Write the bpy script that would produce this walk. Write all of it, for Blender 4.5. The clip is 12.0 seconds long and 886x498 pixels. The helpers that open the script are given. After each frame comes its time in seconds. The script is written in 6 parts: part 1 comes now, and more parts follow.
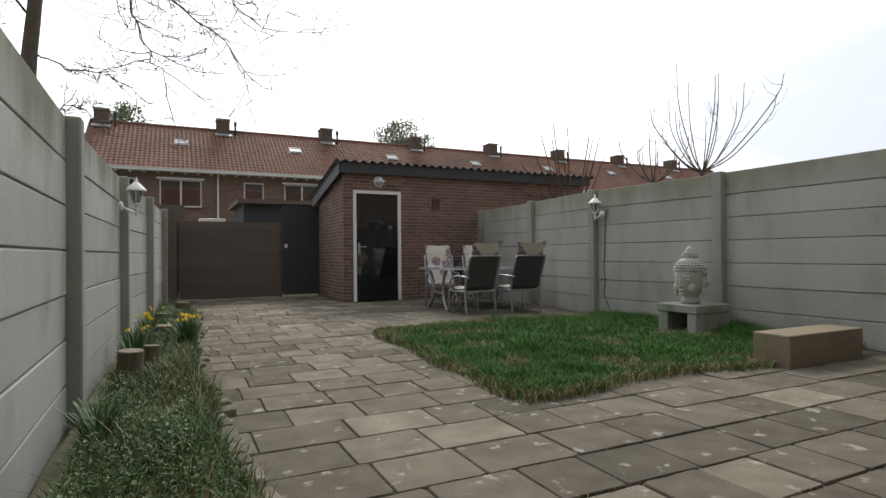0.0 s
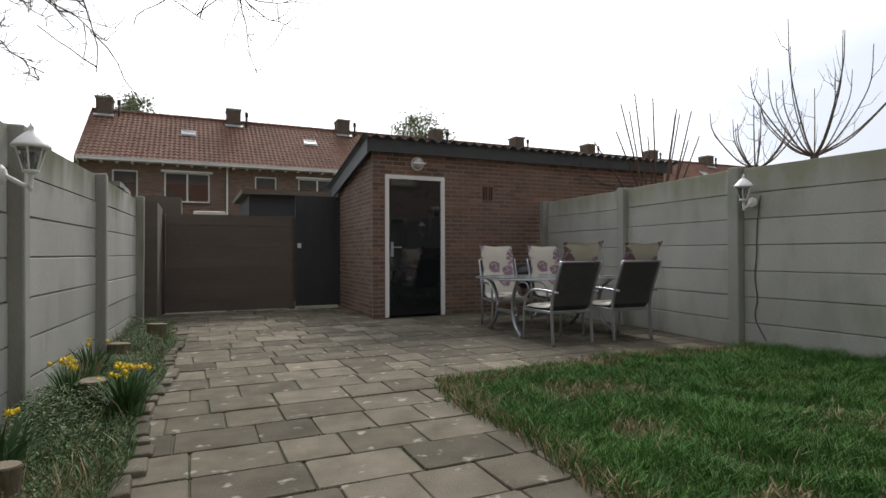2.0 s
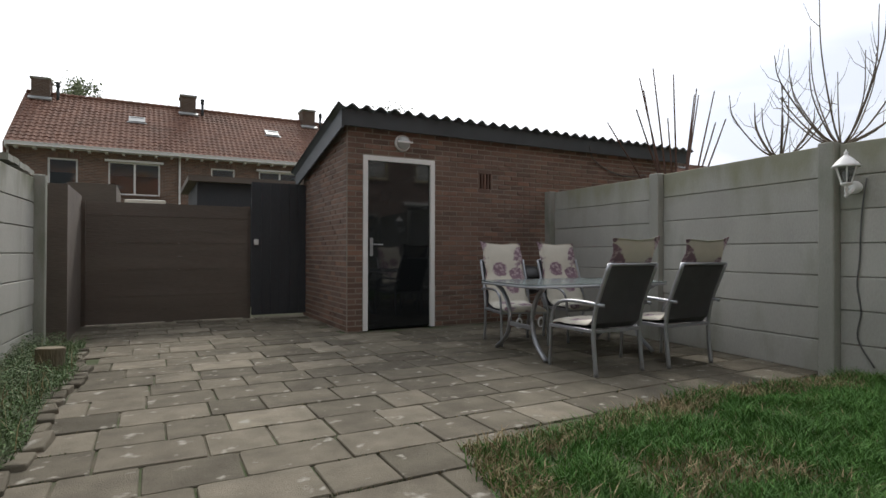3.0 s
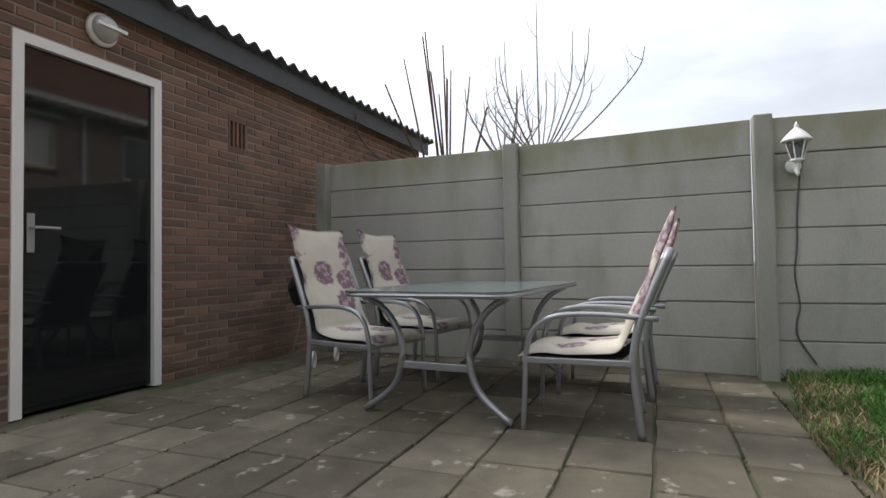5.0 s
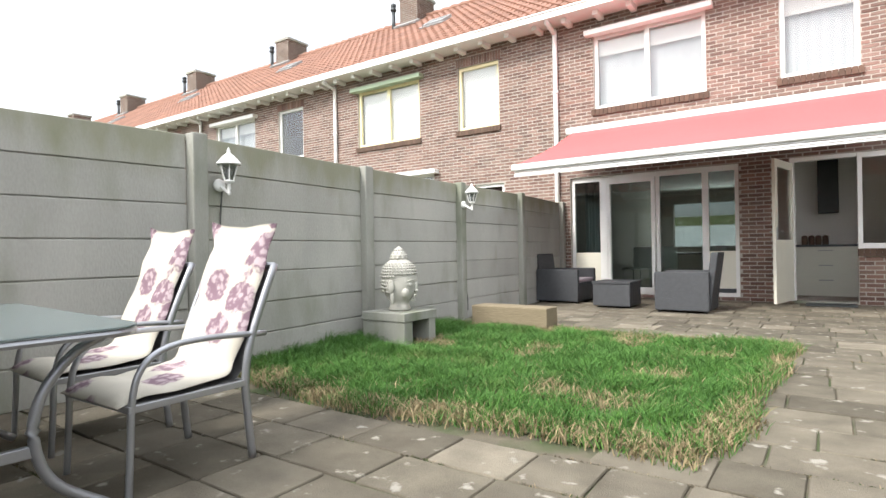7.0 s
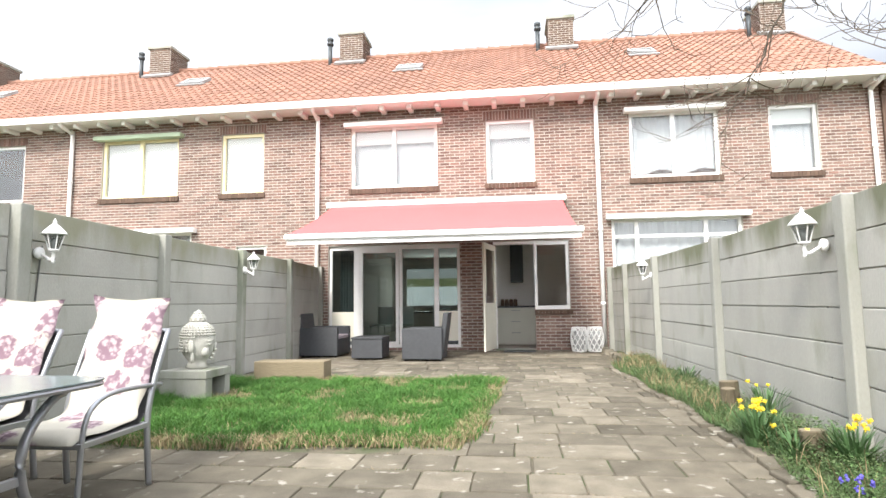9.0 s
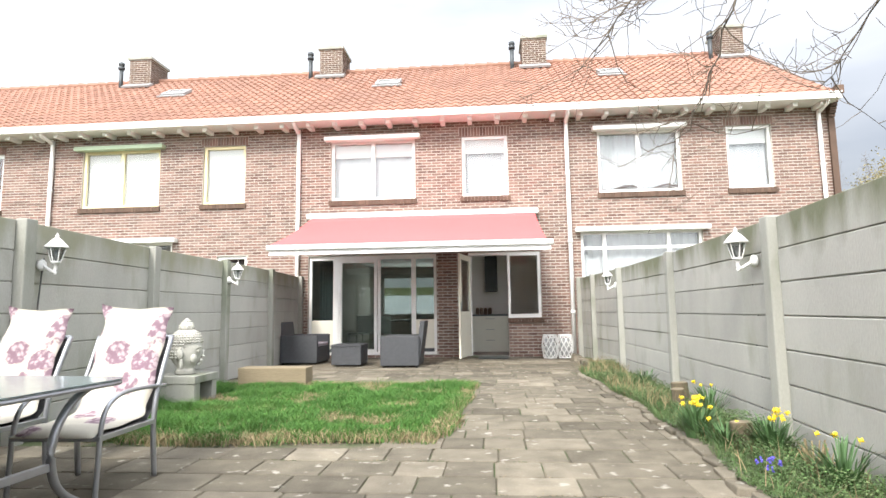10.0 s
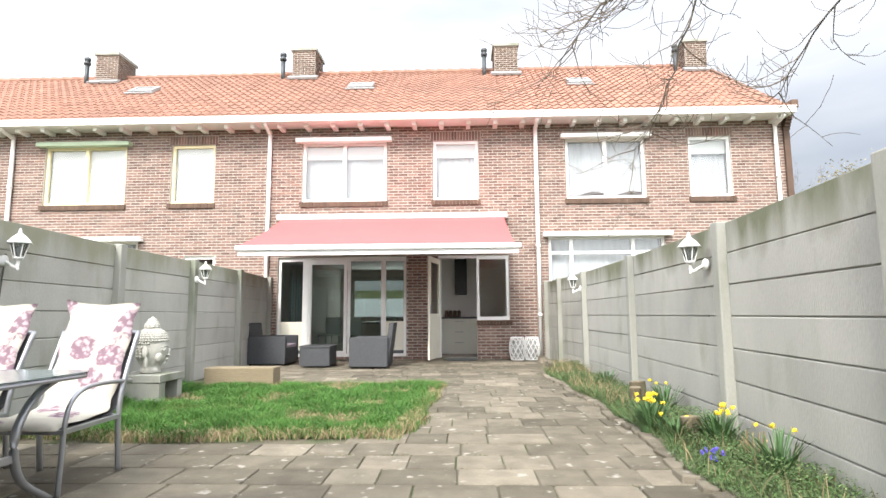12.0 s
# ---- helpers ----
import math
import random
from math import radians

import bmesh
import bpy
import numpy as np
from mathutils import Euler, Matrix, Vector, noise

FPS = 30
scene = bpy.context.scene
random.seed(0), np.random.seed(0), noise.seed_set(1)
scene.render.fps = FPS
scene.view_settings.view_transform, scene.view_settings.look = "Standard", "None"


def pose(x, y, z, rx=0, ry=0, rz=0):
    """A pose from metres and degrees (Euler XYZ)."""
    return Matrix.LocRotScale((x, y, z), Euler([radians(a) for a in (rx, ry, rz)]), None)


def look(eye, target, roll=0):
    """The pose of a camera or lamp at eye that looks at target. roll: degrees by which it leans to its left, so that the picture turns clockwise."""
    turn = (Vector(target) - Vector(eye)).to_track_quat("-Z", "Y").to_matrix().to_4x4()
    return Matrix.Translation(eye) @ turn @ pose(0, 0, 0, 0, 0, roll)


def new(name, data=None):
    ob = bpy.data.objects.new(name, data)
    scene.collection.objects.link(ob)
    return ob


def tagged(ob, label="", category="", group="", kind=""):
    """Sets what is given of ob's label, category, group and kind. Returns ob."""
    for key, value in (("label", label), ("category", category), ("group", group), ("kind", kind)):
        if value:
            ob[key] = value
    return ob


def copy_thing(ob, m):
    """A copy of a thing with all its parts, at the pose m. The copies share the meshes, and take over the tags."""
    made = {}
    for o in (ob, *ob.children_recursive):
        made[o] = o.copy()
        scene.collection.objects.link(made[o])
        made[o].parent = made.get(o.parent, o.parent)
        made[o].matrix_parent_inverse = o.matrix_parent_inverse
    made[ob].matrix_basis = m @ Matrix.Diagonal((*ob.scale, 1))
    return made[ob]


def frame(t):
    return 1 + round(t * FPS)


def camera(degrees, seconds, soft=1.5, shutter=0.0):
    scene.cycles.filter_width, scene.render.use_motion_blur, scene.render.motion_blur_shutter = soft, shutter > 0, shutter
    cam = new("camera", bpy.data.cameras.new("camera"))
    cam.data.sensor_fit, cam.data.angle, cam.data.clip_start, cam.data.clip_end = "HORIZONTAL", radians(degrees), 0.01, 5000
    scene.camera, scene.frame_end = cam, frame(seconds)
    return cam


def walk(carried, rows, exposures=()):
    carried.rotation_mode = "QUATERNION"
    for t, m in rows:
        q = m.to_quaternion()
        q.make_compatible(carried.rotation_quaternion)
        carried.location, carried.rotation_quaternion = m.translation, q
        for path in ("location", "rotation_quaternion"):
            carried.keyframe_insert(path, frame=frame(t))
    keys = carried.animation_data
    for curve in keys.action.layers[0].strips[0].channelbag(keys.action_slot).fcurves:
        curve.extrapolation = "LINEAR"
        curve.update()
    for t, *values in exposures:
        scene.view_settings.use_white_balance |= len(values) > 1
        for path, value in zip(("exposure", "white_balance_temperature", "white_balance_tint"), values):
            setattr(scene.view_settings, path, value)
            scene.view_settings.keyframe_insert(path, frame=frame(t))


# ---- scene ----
cam = camera(77.4, 12.0)
PATH = [
    (0, (-0.499, 0.15, 0.895), (0.37, 1.952, 0.912), -0.5),
    (0.5, (-0.453, 0.506, 0.896), (0.416, 2.307, 0.912), -0.4),
    (1, (-0.334, 1.104, 0.924), (0.529, 2.908, 0.938), -0.4),
    (1.5, (-0.204, 1.788, 0.949), (0.635, 3.604, 0.962), -0.3),
    (2, (-0.068, 2.541, 0.946), (0.758, 4.363, 0.962), -0.2),
    (2.5, (0.11, 3.255, 0.931), (0.933, 5.078, 0.945), -0.1),
    (2.7, (0.178, 3.55, 0.941), (1.034, 5.358, 0.955), 0.0),
    (4.5, (0.457, 6.423, 0.856), (2.084, 7.585, 0.891), -0.7),
    (5, (0.597, 7.099, 0.801), (2.463, 7.818, 0.858), -0.8),
    (5.5, (0.736, 7.6, 0.832), (2.721, 7.842, 0.871), -0.4),
    (6, (0.891, 8.052, 0.828), (2.828, 7.554, 0.859), -1.0),
    (6.5, (1.022, 8.376, 0.853), (2.665, 7.236, 0.87), -0.9),
    (7, (1.126, 8.716, 0.907), (2.267, 7.074, 0.913), -1.0),
    (7.5, (1.196, 9.039, 0.964), (2.005, 7.21, 0.978), -0.9),
    (9.3, (1.173, 10.353, 1.006), (1.375, 8.375, 1.215), -0.8),
    (9.5, (1.166, 10.449, 1.01), (1.35, 8.468, 1.222), -0.8),
    (10, (1.126, 10.611, 1.0), (1.293, 8.631, 1.222), -0.8),
    (10.5, (1.106, 10.677, 0.988), (1.238, 8.694, 1.212), -0.8),
    (11, (1.093, 10.712, 0.975), (1.196, 8.728, 1.202), -0.7),
    (11.5, (1.085, 10.719, 0.968), (1.17, 8.734, 1.199), -0.5),
    (12, (1.078, 10.727, 0.957), (1.144, 8.742, 1.193), -0.4),
]
walk(cam, [(t, look(eye, target, roll)) for t, eye, target, roll in PATH], [(0, -0.02), (1.5, -0.05), (2.5, -0.12), (4.5, 0.31), (5.5, 0.34), (6.0, 0.65), (6.5, 0.92), (7.0, 1.14), (7.5, 1.3), (9.5, 1.41), (12, 1.41)])

# ---- light ----
SUN_EL, SUN_AZ = 44.0, 16.0


def make_world():
    w = bpy.data.worlds.new("sky")
    scene.world = w
    w.use_nodes = True
    nt = w.node_tree
    bg = nt.nodes["Background"]
    sky = nt.nodes.new("ShaderNodeTexSky")
    sky.sky_type = "NISHITA"
    sky.sun_disc = False
    sky.sun_elevation = radians(SUN_EL)
    sky.sun_rotation = radians(SUN_AZ)
    sky.dust_density = 3.0
    co = nt.nodes.new("ShaderNodeTexCoord")
    mp = nt.nodes.new("ShaderNodeMapping")
    mp.inputs["Scale"].default_value = (1.2, 1.2, 4.0)
    no = nt.nodes.new("ShaderNodeTexNoise")
    no.inputs["Scale"].default_value = 1.3
    no.inputs["Detail"].default_value = 5.0
    ramp = nt.nodes.new("ShaderNodeValToRGB")
    ramp.color_ramp.elements[0].position, ramp.color_ramp.elements[0].color = 0.36, (7.4, 7.8, 8.6, 1)
    ramp.color_ramp.elements[1].position, ramp.color_ramp.elements[1].color = 0.64, (12.2, 12.3, 12.6, 1)
    mix = nt.nodes.new("ShaderNodeMix")
    mix.data_type = "RGBA"
    mix.inputs["Factor"].default_value = 0.86
    nt.links.new(co.outputs["Generated"], mp.inputs["Vector"])
    nt.links.new(mp.outputs["Vector"], no.inputs["Vector"])
    nt.links.new(no.outputs["Fac"], ramp.inputs["Fac"])
    nt.links.new(sky.outputs["Color"], mix.inputs["A"])
    toward = nt.nodes.new("ShaderNodeVectorMath")
    toward.operation = "DOT_PRODUCT"
    toward.inputs[1].default_value = (math.cos(radians(SUN_EL)) * math.sin(radians(SUN_AZ)), math.cos(radians(SUN_EL)) * math.cos(radians(SUN_AZ)), math.sin(radians(SUN_EL)))
    glow = nt.nodes.new("ShaderNodeMapRange")
    glow.inputs["From Min"].default_value, glow.inputs["From Max"].default_value = -0.7, 1.0
    glow.inputs["To Min"].default_value, glow.inputs["To Max"].default_value = 0.06, 1.38
    veil = nt.nodes.new("ShaderNodeVectorMath")
    veil.operation = "SCALE"
    nt.links.new(co.outputs["Generated"], toward.inputs[0])
    nt.links.new(toward.outputs["Value"], glow.inputs["Value"])
    nt.links.new(ramp.outputs["Color"], veil.inputs[0])
    nt.links.new(glow.outputs["Result"], veil.inputs["Scale"])
    nt.links.new(veil.outputs[0], mix.inputs["B"])
    nt.links.new(mix.outputs["Result"], bg.inputs["Color"])
    bg.inputs["Strength"].default_value = 0.12


make_world()
day = new("window_daylight", bpy.data.lights.new("window_daylight", "AREA"))
day.data.shape, day.data.size, day.data.size_y, day.data.energy = "RECTANGLE", 2.2, 1.1, 22.0
day.matrix_world = look((3.7, -8.85, 1.6), (3.0, -4, 1.3))
sun = new("sun", bpy.data.lights.new("sun", "SUN"))
sun.data.energy, sun.data.angle, sun.data.color = 2.3, radians(14), (1.0, 0.96, 0.9)
sun.matrix_world = look((0, 0, 0), (-math.cos(radians(SUN_EL)) * math.sin(radians(SUN_AZ)), -math.cos(radians(SUN_EL)) * math.cos(radians(SUN_AZ)), -math.sin(radians(SUN_EL))))

# ---- materials ----


def mat(name, base, rough=0.8, metal=0.0, var=0.25, scale=6.0, fine=120.0, bump=0.15, stain=None, stain_at=(0.5, 0.7), stain_scale=1.2, island=0.0, spec=0.5, stretch=(1, 1, 1), hue=None):
    """A surface with broad and fine variation, optional stains, and a shade of its own for each piece."""
    m = bpy.data.materials.new(name)
    m.use_nodes = True
    nt = m.node_tree
    N, L = nt.nodes, nt.links
    bs = N["Principled BSDF"]
    bs.inputs["Roughness"].default_value = rough
    bs.inputs["Metallic"].default_value = metal
    bs.inputs["Specular IOR Level"].default_value = spec
    co = N.new("ShaderNodeTexCoord")
    geo = N.new("ShaderNodeNewGeometry")
    mp = N.new("ShaderNodeMapping")
    mp.inputs["Scale"].default_value = stretch
    L.new(geo.outputs["Position"], mp.inputs["Vector"])

    def tex(sc, detail=4.0):
        n = N.new("ShaderNodeTexNoise")
        n.inputs["Scale"].default_value = sc
        n.inputs["Detail"].default_value = detail
        L.new(mp.outputs["Vector"], n.inputs["Vector"])
        return n.outputs["Fac"]

    broad, grain = tex(scale), tex(fine, 2.0)

    def math_node(op, a, b, c=None):
        n = N.new("ShaderNodeMath")
        n.operation = op
        for i, v in enumerate((a, b, c)):
            if v is None:
                continue
            if isinstance(v, (int, float)):
                n.inputs[i].default_value = v
            else:
                L.new(v, n.inputs[i])
        return n.outputs[0]

    f = math_node("MULTIPLY_ADD", broad, 2 * var, 1 - var)
    g = math_node("MULTIPLY_ADD", grain, var, 1 - var / 2)
    f = math_node("MULTIPLY", f, g)
    rnd = None
    if island:
        oi = N.new("ShaderNodeObjectInfo")
        rnd = math_node("FRACT", math_node("ADD", geo.outputs["Random Per Island"], oi.outputs["Random"]), 0.0)
        f = math_node("MULTIPLY", f, math_node("MULTIPLY_ADD", rnd, 2 * island, 1 - island))
    color = None
    if hue and rnd is not None:
        mx = N.new("ShaderNodeMix")
        mx.data_type = "RGBA"
        r2 = math_node("FRACT", math_node("MULTIPLY", rnd, 7.31), 0.0)
        L.new(r2, mx.inputs["Factor"])
        mx.inputs["A"].default_value, mx.inputs["B"].default_value = (*base, 1), (*hue, 1)
        color = mx.outputs["Result"]
    vm = N.new("ShaderNodeVectorMath")
    vm.operation = "SCALE"
    if color is None:
        vm.inputs[0].default_value = base
    else:
        L.new(color, vm.inputs[0])
    L.new(f, vm.inputs["Scale"])
    out = vm.outputs[0]
    if stain:
        s = tex(stain_scale, 6.0)
        rp = N.new("ShaderNodeMapRange")
        rp.inputs["From Min"].default_value, rp.inputs["From Max"].default_value = stain_at
        L.new(s, rp.inputs["Value"])
        mx = N.new("ShaderNodeMix")
        mx.data_type = "RGBA"
        L.new(rp.outputs["Result"], mx.inputs["Factor"])
        L.new(out, mx.inputs["A"])
        mx.inputs["B"].default_value = (*stain, 1)
        out = mx.outputs["Result"]
    L.new(out, bs.inputs["Base Color"])
    if bump:
        b = N.new("ShaderNodeBump")
        b.inputs["Strength"].default_value = bump
        b.inputs["Distance"].default_value = 0.01
        L.new(math_node("ADD", grain, broad), b.inputs["Height"])
        L.new(b.outputs["Normal"], bs.inputs["Normal"])
    return m


def glass_mat(name, tint=(0.8, 0.85, 0.83), clear=0.9):
    m = bpy.data.materials.new(name)
    m.use_nodes = True
    N, L = m.node_tree.nodes, m.node_tree.links
    N.remove(N["Principled BSDF"])
    tr, gl = N.new("ShaderNodeBsdfTransparent"), N.new("ShaderNodeBsdfGlossy")
    tr.inputs["Color"].default_value = (*[c * clear for c in tint], 1)
    gl.inputs["Roughness"].default_value = 0.02
    fr, mx = N.new("ShaderNodeLayerWeight"), N.new("ShaderNodeMixShader")
    fr.inputs["Blend"].default_value = 0.5
    pw, ad = N.new("ShaderNodeMath"), N.new("ShaderNodeMath")
    pw.operation, ad.operation = "POWER", "MULTIPLY_ADD"
    pw.inputs[1].default_value, ad.inputs[1].default_value, ad.inputs[2].default_value = 4.0, 0.9, 0.07
    L.new(fr.outputs["Facing"], pw.inputs[0])
    L.new(pw.outputs[0], ad.inputs[0])
    L.new(ad.outputs[0], mx.inputs[0])
    L.new(tr.outputs[0], mx.inputs[1])
    L.new(gl.outputs[0], mx.inputs[2])
    L.new(mx.outputs[0], N["Material Output"].inputs["Surface"])
    return m


M_CONC = mat("concrete_board", (0.37, 0.365, 0.33), 0.92, var=0.22, scale=2.2, fine=90, bump=0.25, stain=(0.25, 0.26, 0.20), stain_at=(0.54, 0.80), stain_scale=3.0, island=0.08, stretch=(1, 1, 0.40))


def algae(m, z0, z1, tint, most):
    """Green algae creeping down from the top of a damp wall."""
    N, L = m.node_tree.nodes, m.node_tree.links
    bs = N["Principled BSDF"]
    base = bs.inputs["Base Color"].links[0].from_socket
    sep, no = N.new("ShaderNodeSeparateXYZ"), N.new("ShaderNodeTexNoise")
    pos = N.new("ShaderNodeNewGeometry")
    mp, up, ad, cl = N.new("ShaderNodeMapping"), N.new("ShaderNodeMapRange"), N.new("ShaderNodeMath"), N.new("ShaderNodeMapRange")
    mp.inputs["Scale"].default_value = (1, 1, 0.25)
    no.inputs["Scale"].default_value, no.inputs["Detail"].default_value = 3.4, 8.0
    L.new(pos.outputs["Position"], mp.inputs["Vector"])
    L.new(mp.outputs["Vector"], no.inputs["Vector"])
    L.new(pos.outputs["Position"], sep.inputs[0])
    L.new(sep.outputs["Z"], up.inputs["Value"])
    up.inputs["From Min"].default_value, up.inputs["From Max"].default_value = z0, z1
    ad.operation = "MULTIPLY"
    L.new(up.outputs["Result"], ad.inputs[0])
    L.new(no.outputs["Fac"], ad.inputs[1])
    cl.inputs["From Min"].default_value, cl.inputs["From Max"].default_value, cl.inputs["To Max"].default_value = 0.26, 0.50, most
    L.new(ad.outputs[0], cl.inputs["Value"])
    mx = N.new("ShaderNodeMix")
    mx.data_type = "RGBA"
    L.new(cl.outputs["Result"], mx.inputs["Factor"])
    L.new(base, mx.inputs["A"])
    mx.inputs["B"].default_value = (*tint, 1)
    L.new(mx.outputs["Result"], bs.inputs["Base Color"])


algae(M_CONC, 1.15, 1.75, (0.20, 0.205, 0.115), 0.62)
M_CONC_DAMP = mat("damp_concrete_board", (0.37, 0.365, 0.33), 0.92, var=0.22, scale=2.2, fine=90, bump=0.25, stain=(0.25, 0.26, 0.20), stain_at=(0.54, 0.80), stain_scale=3.0, island=0.08, stretch=(1, 1, 0.40))
algae(M_CONC_DAMP, 1.0, 1.7, (0.13, 0.14, 0.08), 0.9)
M_CONC_POST = mat("concrete_post", (0.30, 0.30, 0.265), 0.92, var=0.2, scale=3, fine=90, bump=0.25, stain=(0.14, 0.16, 0.10), stain_at=(0.5, 0.75), stain_scale=2.5, stretch=(1, 1, 0.4))
M_PAVER = mat("concrete_paver", (0.190, 0.168, 0.130), 0.9, var=0.52, scale=5.0, fine=190, bump=0.8, stain=(0.36, 0.34, 0.29), stain_at=(0.62, 0.70), stain_scale=9.0, island=0.30, hue=(0.135, 0.120, 0.092), spec=0.12)
M_SOIL = mat("sand_and_moss", (0.12, 0.103, 0.072), 0.97, var=0.4, scale=5, fine=200, bump=0.6, stain=(0.06, 0.08, 0.03), stain_at=(0.45, 0.6), stain_scale=3)
M_BRICK = mat("red_brown_brick", (0.185, 0.107, 0.085), 0.9, var=0.22, scale=4, fine=220, bump=0.4, island=0.30, hue=(0.205, 0.140, 0.115))
M_BRICK_DK = mat("dark_brick", (0.215, 0.123, 0.086), 0.9, var=0.22, scale=4, fine=220, bump=0.4, island=0.25, hue=(0.155, 0.10, 0.076))
M_SILL = mat("brown_sill_brick", (0.105, 0.065, 0.045), 0.85, var=0.2, scale=6, bump=0.2, island=0.2)
M_MORTAR = mat("grey_mortar", (0.43, 0.40, 0.355), 0.95, var=0.2, scale=4, fine=150, bump=0.3)
M_MORTAR_DK = mat("dark_mortar", (0.29, 0.255, 0.215), 0.95, var=0.2, scale=4, fine=150, bump=0.3)
M_TILE = mat("orange_roof_tile", (0.275, 0.146, 0.102), 0.85, var=0.25, scale=1.5, fine=60, bump=0.2, stain=(0.23, 0.125, 0.09), stain_at=(0.45, 0.72), stain_scale=0.9, island=0.14)
M_TILE_OLD = mat("brown_red_roof_tile", (0.175, 0.085, 0.055), 0.85, var=0.3, scale=1.0, fine=60, bump=0.2, stain=(0.11, 0.06, 0.04), stain_at=(0.5, 0.72), stain_scale=0.5, island=0.14)
M_WHITE = mat("white_paint", (0.80, 0.80, 0.78), 0.45, var=0.05, scale=4, bump=0.03, stain=(0.62, 0.60, 0.55), stain_at=(0.6, 0.85), stain_scale=2)
M_CREAM = mat("cream_panel", (0.70, 0.68, 0.58), 0.5, var=0.06, scale=3, bump=0.03)
M_YELLOW = mat("pale_yellow_paint", (0.80, 0.72, 0.45), 0.5, var=0.06, scale=3, bump=0.03)
M_GREENTRIM = mat("pale_green_paint", (0.38, 0.47, 0.33), 0.55, var=0.08, scale=3, bump=0.05)
M_ZINC = mat("grey_zinc", (0.34, 0.35, 0.35), 0.5, 0.3, var=0.15, scale=5, bump=0.08)
M_DKMETAL = mat("dark_grey_metal", (0.06, 0.068, 0.072), 0.5, 0.4, var=0.2, scale=5, bump=0.08)
M_BLACKGLOSS = mat("black_gloss_paint", (0.012, 0.014, 0.015), 0.04, var=0.1, scale=3, bump=0)
M_BLACKWOOD = mat("black_stained_boards", (0.040, 0.044, 0.049), 0.7, var=0.35, scale=3, fine=60, bump=0.4, stretch=(1, 1, 0.2))
M_BROWNWOOD = mat("dark_brown_boards", (0.125, 0.103, 0.084), 0.8, var=0.35, scale=3, fine=60, bump=0.4, stretch=(0.2, 1, 1))
M_TIMBER = mat("weathered_timber", (0.21, 0.17, 0.108), 0.85, var=0.3, scale=4, fine=70, bump=0.5, stain=(0.17, 0.125, 0.08), stain_at=(0.5, 0.7), stain_scale=3, stretch=(0.25, 1, 1))
M_LOG = mat("log_bark", (0.12, 0.098, 0.062), 0.95, var=0.4, scale=8, fine=60, bump=0.9, stretch=(1, 1, 0.3))
M_LOGEND = mat("log_cut_end", (0.20, 0.165, 0.11), 0.9, var=0.3, scale=12, fine=90, bump=0.4)
M_BARK = mat("bark", (0.115, 0.10, 0.08), 0.95, var=0.35, scale=8, fine=60, bump=0.6)
M_TWIG = mat("twig", (0.13, 0.105, 0.08), 0.9, var=0.3, scale=8, bump=0.2)
M_SHOOT = mat("reddish_shoot", (0.10, 0.055, 0.04), 0.8, var=0.2, scale=8, bump=0.1)
M_GRASS = mat("grass_blade", (0.058, 0.140, 0.034), 0.75, var=0.45, scale=1.6, fine=30, bump=0, stain=(0.13, 0.165, 0.05), stain_at=(0.58, 0.80), stain_scale=1.9, island=0.30, hue=(0.075, 0.175, 0.03), spec=0.25)
M_DRYGRASS = mat("dry_grass", (0.27, 0.215, 0.125), 0.85, var=0.3, scale=4, bump=0, island=0.35, spec=0.2)
M_LEAF = mat("ground_cover_leaf", (0.072, 0.14, 0.042), 0.65, var=0.35, scale=2.5, fine=30, bump=0, island=0.4, hue=(0.105, 0.14, 0.06), spec=0.3)
M_DAFFLEAF = mat("daffodil_leaf", (0.075, 0.145, 0.055), 0.55, var=0.2, scale=5, bump=0, island=0.25, spec=0.3)
M_DAFF = mat("daffodil_petal", (0.85, 0.62, 0.03), 0.6, var=0.08, scale=20, bump=0, island=0.1)
M_BLUE = mat("blue_petal", (0.10, 0.08, 0.45), 0.6, var=0.1, scale=20, bump=0)
M_FARLEAF = mat("spring_leaf", (0.13, 0.16, 0.075), 0.8, var=0.3, scale=0.6, bump=0, island=0.35)
M_HEDGE = mat("olive_twigs", (0.33, 0.29, 0.15), 0.9, var=0.3, scale=0.5, bump=0, island=0.3)
M_STONE = mat("cast_stone", (0.44, 0.43, 0.385), 0.85, var=0.14, scale=10, fine=130, bump=0.3, stain=(0.25, 0.25, 0.20), stain_at=(0.55, 0.75), stain_scale=5)
M_ALU = mat("silver_grey_metal", (0.36, 0.37, 0.39), 0.38, 0.7, var=0.08, scale=12, bump=0.02)
M_MESHFAB = mat("dark_grey_mesh_fabric", (0.14, 0.14, 0.145), 0.8, var=0.15, scale=10, fine=400, bump=0.3)
M_RATTAN = mat("anthracite_woven_rattan", (0.045, 0.048, 0.053), 0.6, var=0.25, scale=20, fine=160, bump=0.6)
M_SEATPAD = mat("lilac_grey_fabric", (0.36, 0.31, 0.35), 0.9, var=0.12, scale=12, fine=200, bump=0.2)
M_RED = mat("red_awning_fabric", (0.60, 0.10, 0.10), 0.75, var=0.06, scale=1.5, fine=250, bump=0.05)
M_ROOFSHEET = mat("grey_fibre_cement", (0.125, 0.14, 0.15), 0.85, var=0.3, scale=3, fine=60, bump=0.3, stain=(0.07, 0.08, 0.06), stain_at=(0.5, 0.7), stain_scale=2)
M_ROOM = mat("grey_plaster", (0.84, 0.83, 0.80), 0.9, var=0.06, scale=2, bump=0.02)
# Room plaster copies darkened to put the indoor dimness into the colour.
M_CEIL = mat("shade_darkened_ceiling", (0.58, 0.58, 0.55), 0.9, var=0.06, scale=2, bump=0.02)
